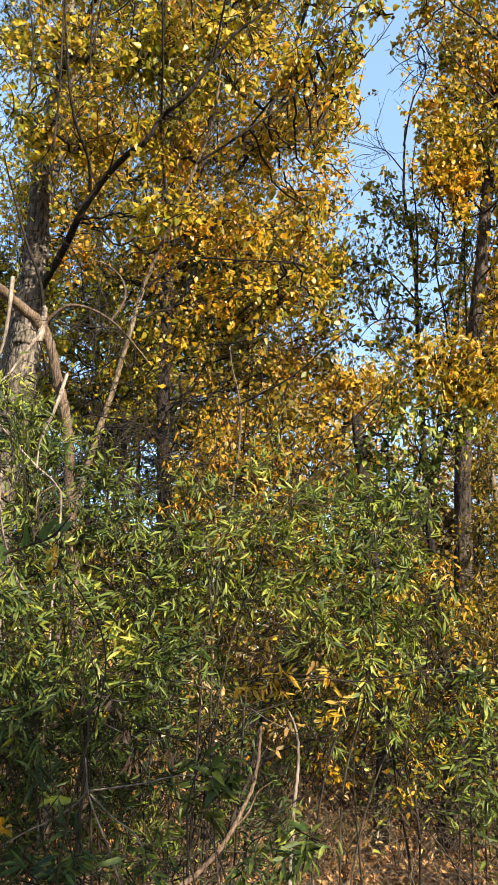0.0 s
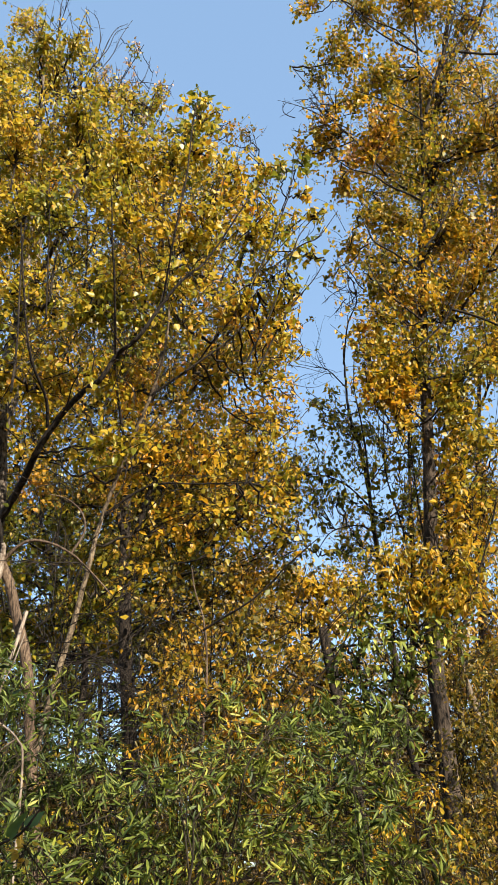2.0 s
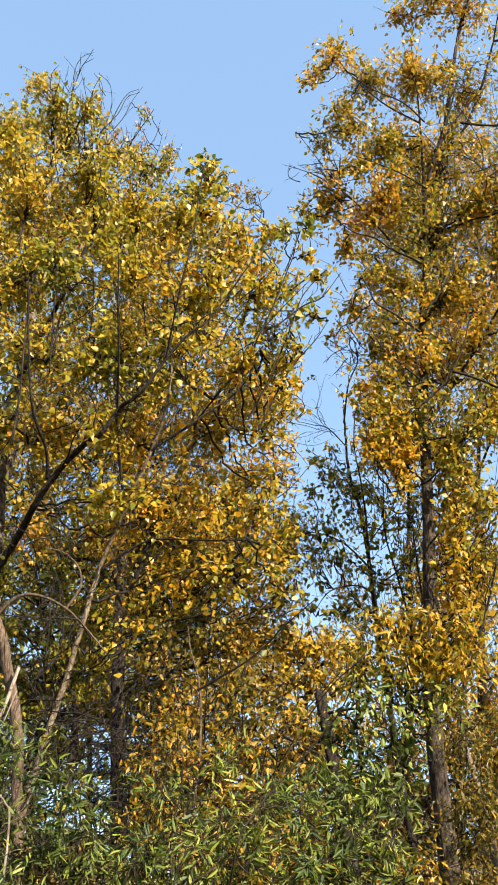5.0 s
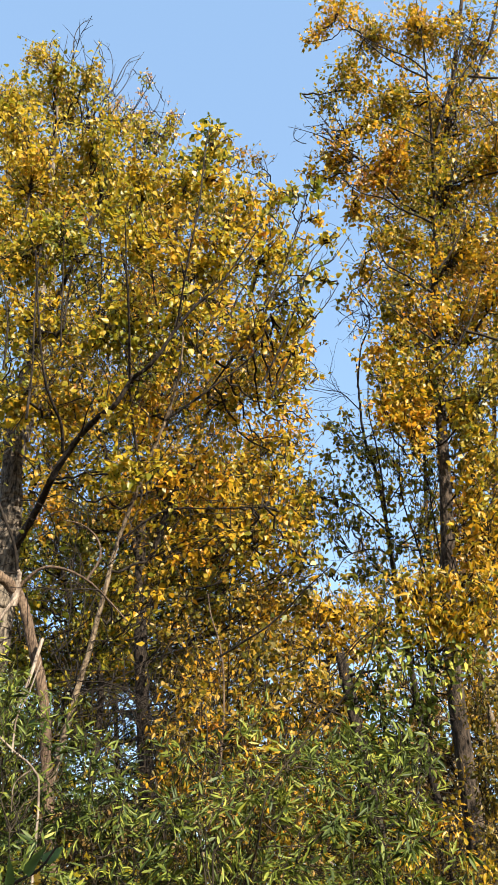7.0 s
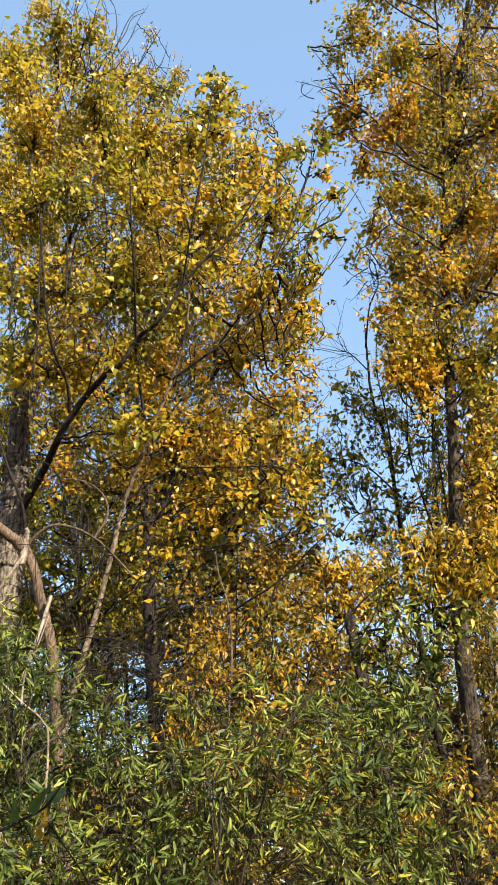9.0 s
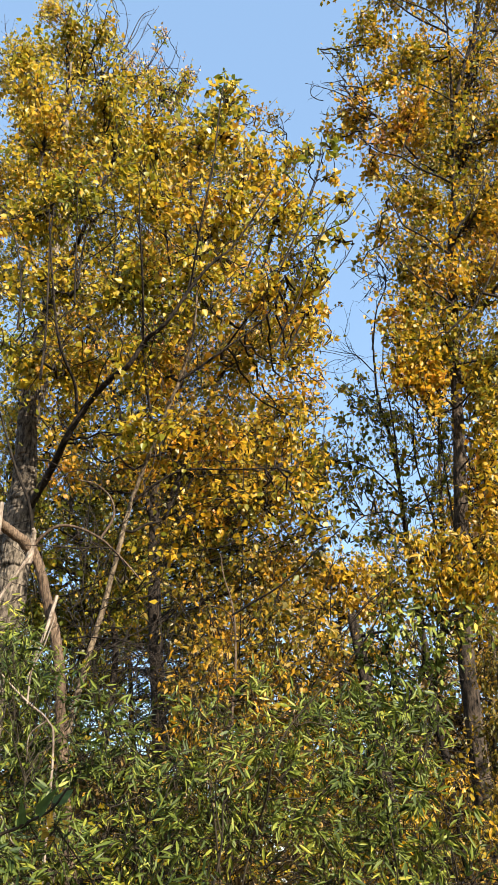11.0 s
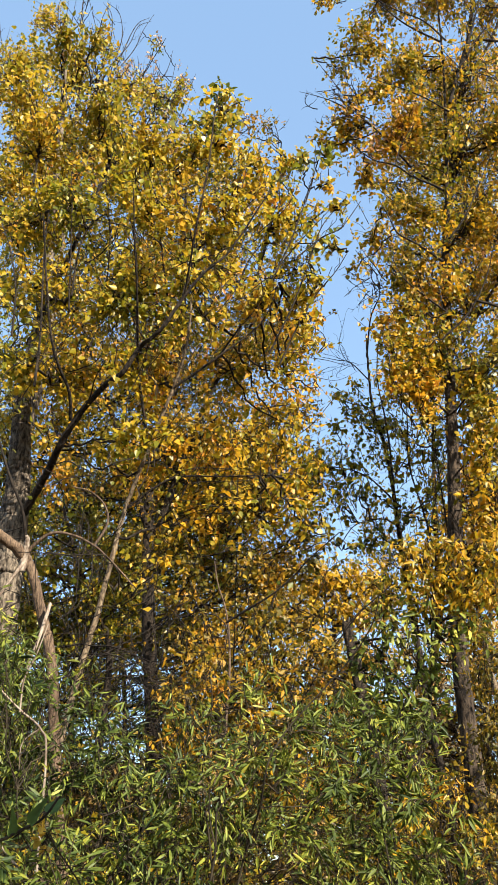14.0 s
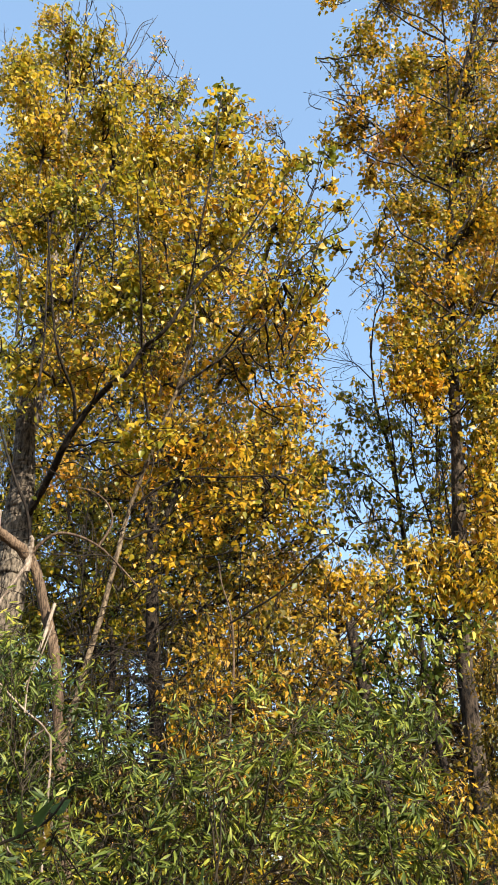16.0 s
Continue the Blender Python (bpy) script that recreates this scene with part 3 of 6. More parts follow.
# ---- trees ----
# big poplar whose dark limb reaches across
gold_front = [(-1.02, 6.01, 6.50, 0.29, 0.8), (-0.98, 6.02, 5.79, 0.28, 0.8), (-0.84, 6.04, 5.07, 0.24, 0.6), (-0.78, 6.05, 6.15, 0.23, 0.6)] + [(0.50, 5.45, 5.86, 0.10, 0.4), (0.62, 5.43, 6.27, 0.09, 0.3), (0.77, 5.41, 6.62, 0.08, 0.3), (0.85, 5.40, 7.07, 0.08, 0.4), (0.75, 5.42, 7.36, 0.08, 0.3)]
big_poplar = tree("poplar_tree", "tall poplar with grey furrowed trunk and golden-olive autumn leaves", "tree",
     [(-1.95, 7.25, -0.17), (-2.05, 7.22, 0.92), (-2.16, 7.19, 2.78), (-2.10, 7.19, 4.09), (-2.11, 7.18, 4.80), (-2.13, 7.18, 5.27), (-2.17, 7.17, 5.76), (-2.20, 7.16, 6.29), (-2.18, 7.26, 7.23), (-2.20, 7.25, 8.53), (-2.29, 7.23, 10.40), (-2.38, 7.20, 11.92)], 0.185, 0.02,
     [([(-1.99, 7.01, 4.81), (-1.86, 6.84, 4.94), (-1.70, 6.57, 5.04), (-1.56, 6.30, 5.15), (-1.36, 6.13, 5.40), (-1.16, 5.96, 5.54), (-0.99, 5.79, 5.56), (-0.86, 5.71, 5.75), (-0.66, 5.53, 5.82), (-0.48, 5.45, 6.10), (-0.28, 5.37, 6.33), (-0.11, 5.37, 6.52), (0.24, 5.27, 7.13)], 0.038, 0.006),
      ([(-1.47, 6.20, 5.33), (-1.47, 6.00, 5.50), (-1.57, 5.67, 5.73), (-1.65, 5.43, 6.32), (-1.68, 5.22, 6.75)], 0.016, 0.006),
      ([(-0.87, 5.71, 5.75), (-0.85, 5.31, 5.98), (-0.86, 5.00, 6.30), (-0.87, 4.80, 6.65)], 0.010, 0.005),
     ] + [
      ([(-2.15, 7.16, 7.16), (-1.80, 6.74, 7.73), (-1.51, 6.61, 8.76), (-1.37, 6.54, 9.58)], 0.03, 0.008),
      ([(-0.48, 5.45, 6.10), (-0.38, 5.06, 6.48), (-0.29, 4.86, 6.91), (-0.25, 4.87, 7.58), (-0.22, 4.87, 7.87)], 0.009, 0.005),
      ([(-0.59, 6.55, 6.95), (-0.51, 6.56, 7.44), (-0.46, 6.56, 7.98), (-0.42, 6.57, 8.48), (-0.33, 6.57, 9.10), (-0.30, 6.57, 9.61), (-0.23, 6.58, 10.10)], 0.015, 0.004),
      ([(-0.57, 6.56, 7.37), (-0.29, 6.57, 7.57), (0.07, 6.58, 7.86), (0.29, 6.57, 8.17)], 0.010, 0.004),
      ([(-1.58, 6.08, 6.40), (-1.64, 6.07, 7.20), (-1.68, 6.06, 7.70), (-1.73, 6.04, 8.15)], 0.009, 0.003),
      ([(0.43, 6.86, 7.88), (0.63, 6.85, 8.40), (0.81, 6.83, 8.95), (0.96, 6.81, 9.58)], 0.010, 0.003),
      ([(0.47, 6.86, 8.02), (0.75, 6.83, 8.26), (1.08, 6.79, 8.55)], 0.009, 0.003),
      ([(-0.03, 7.08, 9.11), (0.14, 7.08, 9.47), (0.33, 7.07, 9.87)], 0.008, 0.003),
      ([(-0.46, 6.26, 7.11), (-0.50, 6.26, 7.47), (-0.58, 6.25, 7.80), (-0.69, 6.24, 8.14), (-0.79, 6.23, 8.49)], 0.01, 0.004),
      ([(-0.25, 6.38, 7.35), (-0.22, 6.38, 7.69), (-0.24, 6.38, 7.96), (-0.31, 6.37, 8.41)], 0.009, 0.004),
      ([(-1.78, 6.03, 5.57), (-1.79, 6.03, 6.04), (-1.83, 6.01, 6.60), (-1.87, 6.00, 7.14), (-1.88, 6.00, 7.57)], 0.013, 0.004),
      ([(-1.60, 6.18, 6.67), (-1.59, 6.19, 7.23), (-1.51, 6.20, 7.58), (-1.34, 6.24, 7.81)], 0.011, 0.004),
      ([(-1.28, 6.05, 6.38), (-1.26, 6.06, 6.78), (-1.27, 6.05, 7.26), (-1.33, 6.04, 7.77)], 0.009, 0.004),
      ([(-0.68, 6.24, 6.54), (-0.76, 6.24, 7.08), (-0.84, 6.23, 7.65), (-0.93, 6.21, 8.19)], 0.01, 0.004),
      ([(-2.02, 5.95, 6.04), (-2.05, 5.94, 6.54), (-2.15, 5.91, 6.98), (-2.26, 5.87, 7.29)], 0.01, 0.004),
      ([(-0.05, 6.48, 7.01), (0.06, 6.48, 7.37), (0.24, 6.47, 7.68), (0.39, 6.47, 8.06)], 0.01, 0.004),
      ([(-0.22, 6.28, 6.05), (0.01, 6.28, 6.44), (0.22, 6.27, 6.71), (0.50, 6.26, 6.97)], 0.01, 0.004),
      ([(-2.22, 6.42, 8.37), (-2.22, 6.41, 8.88), (-2.29, 6.39, 9.39), (-2.40, 6.35, 9.91)], 0.012, 0.004),
      ([(-1.13, 6.89, 8.89), (-1.12, 6.89, 9.44), (-1.03, 6.91, 9.95), (-0.95, 6.92, 10.37)], 0.011, 0.004),
      ([(0.22, 5.47, 5.54), (0.41, 5.45, 5.99), (0.55, 5.44, 6.41), (0.69, 5.42, 6.85), (0.90, 5.39, 7.15)], 0.009, 0.003),
      ([(0.28, 5.46, 6.35), (0.43, 5.45, 6.75), (0.54, 5.44, 7.11), (0.63, 5.43, 7.41), (0.68, 5.43, 7.88)], 0.008, 0.003),
      ([(0.30, 5.46, 5.43), (0.52, 5.44, 5.95), (0.64, 5.43, 6.15), (0.79, 5.41, 6.35), (0.90, 5.39, 6.55)], 0.008, 0.003),
      ([(0.47, 5.45, 6.53), (0.69, 5.43, 6.74), (0.86, 5.40, 6.83), (1.04, 5.37, 7.11)], 0.007, 0.003)],
     [dict(clumps=[(-2.50, 6.30, 9.68, 0.43, 1.0), (-2.17, 6.42, 10.72, 0.32, 1.0), (-2.24, 6.40, 8.85, 0.50, 1.0), (-1.55, 6.18, 9.09, 0.43, 1.0), (-1.70, 6.25, 7.76, 0.51, 1.0), (-1.96, 6.49, 6.91, 0.52, 1.0), (-1.11, 6.07, 6.60, 0.48, 1.0), (-2.24, 6.40, 7.73, 0.43, 1.0), (-2.05, 6.46, 6.08, 0.38, 1.0), (-1.63, 6.57, 5.97, 0.44, 0.8), (-1.25, 6.65, 5.30, 0.31, 0.6), (-1.81, 6.53, 10.89, 0.23, 0.9), (-1.38, 7.04, 9.10, 0.42, 1.0)],
           mat=LEAF_GOLD, twigs=40, per_twig=17, size=0.064)] + [
      dict(clumps=[(-0.98, 5.99, 8.44, 0.38, 1.0), (-0.51, 6.05, 8.43, 0.37, 1.0), (-0.17, 4.96, 7.73, 0.14, 1.0), (-0.16, 4.96, 7.32, 0.18, 0.8), (0.16, 6.46, 8.55, 0.29, 1.0), (0.55, 6.84, 9.25, 0.15, 0.9), (-0.92, 6.00, 7.55, 0.46, 1.0), (-0.24, 6.06, 7.48, 0.46, 1.0), (0.34, 6.45, 7.87, 0.39, 1.0), (0.75, 6.82, 8.23, 0.19, 0.7), (-0.42, 6.05, 6.53, 0.47, 1.0), (0.21, 6.06, 6.56, 0.40, 1.0), (0.60, 6.03, 6.55, 0.17, 0.9), (-0.87, 7.22, 10.80, 0.20, 0.5), (-1.30, 7.46, 11.21, 0.25, 0.5)] + gold_front,
           mat=LEAF_GOLD, twigs=40, per_twig=17, size=0.064),
      dict(clumps=[(-0.26, 6.57, 9.95, 0.1, 0.9), (-0.38, 6.57, 9.54, 0.13, 0.9), (-0.19, 6.58, 9.62, 0.1, 0.6), (-0.33, 6.57, 9.17, 0.12, 0.7), (-0.47, 6.56, 8.82, 0.12, 0.6), (0.43, 6.56, 8.58, 0.12, 0.5), (0.54, 6.55, 7.99, 0.12, 0.5), (0.77, 6.53, 7.66, 0.12, 0.5), (0.72, 6.54, 8.82, 0.1, 0.35), (0.88, 6.52, 8.93, 0.08, 0.35)],
           mat=LEAF_LEADER, twigs=22, per_twig=9, size=0.092, ref=0.2, shoots=2)], BARK, single=300)

# leaning sapling with a pale stem
sapling = tree("poplar_sapling", "leaning young poplar with pale slender stem and golden leaves", "tree",
     [(-1.28, 6.58, 1.02), (-1.39, 6.55, 2.27), (-1.25, 6.58, 3.29), (-1.16, 6.60, 3.74), (-1.06, 6.51, 4.22), (-0.99, 6.53, 4.65), (-0.80, 6.35, 5.15), (-0.60, 6.17, 5.65), (-0.48, 5.98, 6.01), (-0.45, 5.88, 6.43)], 0.032, 0.009,
     [([(-0.99, 6.53, 4.65), (-0.59, 6.37, 4.86), (-0.16, 6.30, 4.85), (0.26, 6.19, 4.81)], 0.012, 0.004),
      ([(-0.80, 6.35, 5.15), (-0.90, 6.03, 5.75), (-0.93, 5.83, 6.40), (-0.95, 5.72, 6.81)], 0.014, 0.005),
      ([(-0.60, 6.17, 5.65), (-0.23, 6.00, 5.85), (0.17, 5.90, 6.17), (0.33, 5.79, 6.53)], 0.012, 0.004)],
     [dict(clumps=[(-0.83, 6.52, 5.95, 0.45, 1.0), (-0.10, 6.56, 6.06, 0.46, 1.0), (0.41, 6.55, 6.06, 0.24, 1.0), (0.66, 6.53, 6.38, 0.15, 0.8), (-0.13, 6.56, 5.28, 0.43, 1.0), (-0.63, 6.54, 5.20, 0.38, 1.0), (0.37, 6.55, 5.28, 0.25, 1.0), (0.54, 6.54, 5.00, 0.15, 1.0), (-0.35, 6.56, 4.57, 0.37, 1.0), (0.17, 6.56, 4.58, 0.37, 1.0), (0.55, 6.54, 4.52, 0.17, 1.0), (-1.56, 6.39, 5.26, 0.20, 0.5), (-0.78, 6.52, 4.06, 0.19, 0.4)] + [(0.44, 7.36, 6.81, 0.24, 0.7), (0.69, 7.34, 6.99, 0.2, 0.6), (0.56, 7.36, 6.38, 0.24, 0.7), (0.75, 7.34, 6.44, 0.17, 0.5), (0.32, 7.37, 6.11, 0.25, 0.8), (0.60, 7.35, 5.97, 0.22, 0.7), (0.42, 7.37, 5.58, 0.25, 0.8), (0.69, 7.34, 5.51, 0.17, 0.6), (0.53, 7.36, 5.20, 0.22, 0.8), (0.80, 7.33, 7.40, 0.17, 0.5), (0.48, 7.36, 7.34, 0.22, 0.7), (0.26, 7.37, 6.97, 0.25, 0.8)],
           mat=LEAF_RIGHT, twigs=28, per_twig=13, size=0.062)], BARK_PALE, sides=12, single=300)

# darker poplars standing behind
rust_low = [(0.85, 10.43, 10.63, 0.42, 1.0), (-1.45, 10.37, 10.39, 0.83, 1.0), (-2.69, 10.12, 9.81, 0.81, 1.0), (-3.52, 9.87, 10.96, 0.57, 1.0), (0.82, 10.43, 9.25, 0.35, 1.0), (-0.05, 10.46, 9.04, 0.69, 1.0), (-1.32, 10.38, 8.75, 0.77, 1.0), (-2.51, 10.17, 8.38, 0.76, 1.0), (0.54, 10.45, 7.84, 0.49, 1.0), (-0.51, 10.45, 7.55, 0.73, 1.0), (-1.58, 10.35, 7.02, 0.64, 1.0), (-2.45, 10.18, 6.75, 0.47, 1.0), (-3.74, 9.79, 13.01, 0.52, 1.0)]
tree("poplar_tree", "poplar with dark trunk and thinning gold-brown foliage", "tree",
     [(-0.78, 10.97, 0.06), (-0.95, 10.96, 2.08), (-1.07, 10.95, 3.55), (-1.22, 10.93, 5.12), (-1.29, 10.92, 6.38), (-1.28, 10.93, 7.72), (-0.97, 11.22, 9.33), (-1.01, 11.22, 11.77), (-1.02, 11.22, 13.66), (-1.03, 11.22, 14.78)], 0.12, 0.015,
     [([(-1.18, 10.90, 6.27), (-0.62, 10.75, 8.00), (0.11, 10.56, 10.01), (0.58, 10.44, 12.18), (0.70, 10.34, 13.52)], 0.05, 0.01),
      ([(-1.15, 10.91, 5.86), (-1.85, 10.61, 7.89), (-2.53, 10.27, 9.70), (-3.34, 9.93, 12.06)], 0.05, 0.01),
      ([(-0.95, 10.93, 9.13), (-1.75, 10.83, 11.40), (-2.26, 10.74, 13.85), (-2.55, 10.67, 15.77)], 0.035, 0.008)],
     [dict(clumps=[(-1.10, 10.41, 12.37, 0.81, 1.0), (0.09, 10.46, 12.46, 0.61, 1.0), (-2.12, 10.25, 12.87, 0.83, 1.0), (-2.99, 10.04, 12.19, 0.80, 1.0), (0.69, 10.44, 12.89, 0.33, 0.8), (0.50, 10.45, 13.95, 0.24, 0.3), (0.07, 10.46, 14.11, 0.24, 0.3), (-0.27, 10.46, 10.62, 0.84, 1.0)] + rust_low,
           shape=DELTA, mat=LEAF_RUST, twigs=30, per_twig=14, size=0.07)] + [
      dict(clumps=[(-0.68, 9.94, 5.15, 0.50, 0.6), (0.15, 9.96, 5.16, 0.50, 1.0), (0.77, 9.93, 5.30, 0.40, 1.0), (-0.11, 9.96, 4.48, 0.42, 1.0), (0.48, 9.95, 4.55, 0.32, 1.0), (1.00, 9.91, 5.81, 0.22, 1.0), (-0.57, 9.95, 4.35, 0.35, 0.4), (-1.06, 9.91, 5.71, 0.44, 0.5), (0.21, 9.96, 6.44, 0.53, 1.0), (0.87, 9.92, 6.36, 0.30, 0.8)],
           shape=DELTA, mat=LEAF_DULL_SHADED, twigs=30, per_twig=14, size=0.07)], BARK_DARK, sides=14, single=200)

twiggy = tree("poplar_tree", "tall poplar with a tangle of bare twigs at its top", "tree",
     [(-3.24, 12.07, -0.25), (-3.62, 11.97, 3.56), (-3.71, 11.94, 5.99), (-3.64, 11.96, 7.33), (-3.39, 12.01, 10.04), (-3.41, 12.00, 13.91), (-3.49, 11.98, 17.46), (-3.52, 11.97, 18.90)], 0.14, 0.012,
     [([(-3.41, 12.00, 13.91), (-2.99, 11.90, 16.41), (-2.70, 11.97, 17.89), (-2.43, 12.03, 19.16), (-2.15, 12.08, 19.54)], 0.02, 0.004),
      ([(-3.46, 11.98, 15.22), (-3.50, 11.87, 17.71), (-3.65, 11.83, 19.58), (-3.56, 11.85, 20.32), (-3.31, 11.93, 20.69)], 0.016, 0.004),
      ([(-3.32, 12.02, 15.99), (-2.99, 12.01, 18.13), (-2.99, 12.01, 19.43), (-3.23, 11.95, 19.90)], 0.014, 0.004),
      ([(-2.91, 12.13, 15.41), (-2.08, 12.19, 17.01), (-1.69, 12.25, 17.90), (-1.58, 12.27, 18.66)], 0.014, 0.004),
      ([(-2.63, 12.19, 14.97), (-1.66, 12.26, 16.34), (-1.34, 12.30, 17.36), (-1.26, 12.30, 17.88)], 0.014, 0.004),
      ([(-3.28, 11.42, 14.03), (-3.24, 11.44, 14.83), (-3.18, 11.45, 15.66), (-3.11, 11.47, 16.72), (-3.10, 11.47, 17.54)], 0.022, 0.008),
      ([(-3.08, 11.27, 13.87), (-2.73, 11.36, 14.56), (-2.30, 11.46, 15.27)], 0.014, 0.005),
      ([(-2.84, 11.65, 16.42), (-2.78, 11.66, 17.16), (-2.67, 11.68, 17.84), (-2.64, 11.69, 18.43), (-2.76, 11.66, 19.08), (-3.03, 11.60, 19.34)], 0.014, 0.004),
      ([(-2.77, 11.66, 17.34), (-2.47, 11.73, 18.10), (-2.33, 11.76, 18.73), (-2.06, 11.80, 19.01)], 0.011, 0.004),
      ([(-2.69, 11.68, 17.09), (-2.36, 11.75, 17.94), (-2.20, 11.78, 18.67), (-2.00, 11.81, 19.27)], 0.01, 0.004),
      ([(-2.95, 11.62, 16.38), (-2.99, 11.61, 17.45), (-3.18, 11.56, 18.32), (-3.45, 11.48, 19.40)], 0.012, 0.004),
      ([(-2.05, 11.81, 15.28), (-1.82, 11.84, 16.17), (-1.56, 11.88, 16.84), (-1.45, 11.89, 17.69)], 0.011, 0.004),
      ([(-1.54, 11.88, 15.21), (-1.29, 11.91, 16.09), (-1.14, 11.93, 16.82), (-1.01, 11.94, 17.42)], 0.01, 0.004),
      ([(-3.43, 11.49, 15.86), (-3.49, 11.47, 17.06), (-3.68, 11.41, 18.10), (-3.68, 11.41, 19.29)], 0.011, 0.004),
      ([(-3.80, 11.88, 12.86), (-4.64, 11.48, 15.82), (-5.05, 11.30, 17.46), (-5.17, 11.25, 18.09)], 0.016, 0.004)],
     [dict(clumps=[(-4.20, 11.54, 18.57, 0.40, 0.9), (-4.34, 11.49, 16.96, 0.60, 1.0), (-3.55, 11.75, 17.15, 0.60, 1.0), (-4.78, 11.31, 16.52, 0.52, 1.0), (-3.05, 11.89, 18.18, 0.39, 0.5), (-2.50, 12.02, 16.96, 0.53, 0.7), (-1.79, 12.14, 16.56, 0.46, 0.6), (-1.99, 12.11, 18.64, 0.20, 0.2), (-1.33, 12.20, 17.24, 0.24, 0.3), (-3.98, 11.62, 15.13, 0.86, 1.0), (-2.86, 11.93, 15.19, 0.87, 1.0), (-1.80, 12.14, 14.94, 0.73, 1.0), (-4.29, 11.50, 13.68, 0.58, 1.0)],
           shape=DELTA, mat=LEAF_GOLD, twigs=40, per_twig=17, size=0.075),
      dict(clumps=[(-2.37, 11.24, 16.61, 0.25, 0.5), (-2.01, 11.31, 16.35, 0.3, 0.6), (-1.78, 11.34, 16.24, 0.25, 0.5), (-2.03, 11.30, 15.75, 0.3, 0.5), (-1.22, 11.42, 16.52, 0.15, 0.3), (-1.26, 11.41, 15.99, 0.2, 0.4), (-1.45, 11.39, 15.37, 0.3, 0.5), (-1.11, 11.43, 15.26, 0.3, 0.5), (-1.14, 11.42, 14.54, 0.3, 0.6), (0.07, 11.48, 15.51, 0.15, 0.3), (0.01, 11.48, 15.10, 0.2, 0.4), (-1.74, 11.35, 17.68, 0.1, 0.3), (-1.89, 11.33, 17.10, 0.1, 0.2)],
           mat=LEAF_PINK, twigs=16, per_twig=7, size=0.07, shoots=3)], BARK, sides=12)

# poplar with the tall amber crown
amber_middle = [(2.71, 8.85, 13.45, 0.66, 1.0), (3.52, 8.56, 12.82, 0.79, 1.0), (1.72, 9.09, 12.42, 0.43, 1.0), (2.49, 8.91, 11.97, 0.70, 1.0), (3.25, 8.66, 11.34, 0.82, 1.0), (1.35, 9.16, 12.14, 0.25, 0.6), (1.83, 9.07, 11.23, 0.32, 0.8), (2.43, 8.93, 10.50, 0.52, 0.9), (3.16, 8.70, 9.97, 0.76, 1.0), (1.91, 9.06, 10.04, 0.25, 0.8), (1.65, 9.11, 9.58, 0.13, 0.7), (2.31, 8.96, 9.22, 0.45, 1.0), (2.93, 8.78, 8.79, 0.63, 1.0), (3.46, 8.58, 9.04, 0.40, 1.0), (3.92, 8.38, 11.68, 0.46, 1.0)]
# right side of the crown, added out of view to shade the trunk
amber_shade_side = [(5.39, 7.88, 15.90, 0.93, 1.0), (5.26, 7.97, 13.27, 0.92, 1.0), (4.75, 8.28, 11.22, 0.87, 1.0), (4.32, 8.52, 9.52, 0.80, 1.0), (4.95, 8.17, 10.07, 0.78, 1.0), (4.00, 8.67, 8.07, 0.66, 1.0), (5.23, 7.99, 11.91, 0.85, 1.0), (3.92, 8.71, 6.90, 0.52, 0.7), (4.74, 8.29, 8.36, 0.71, 1.0)]
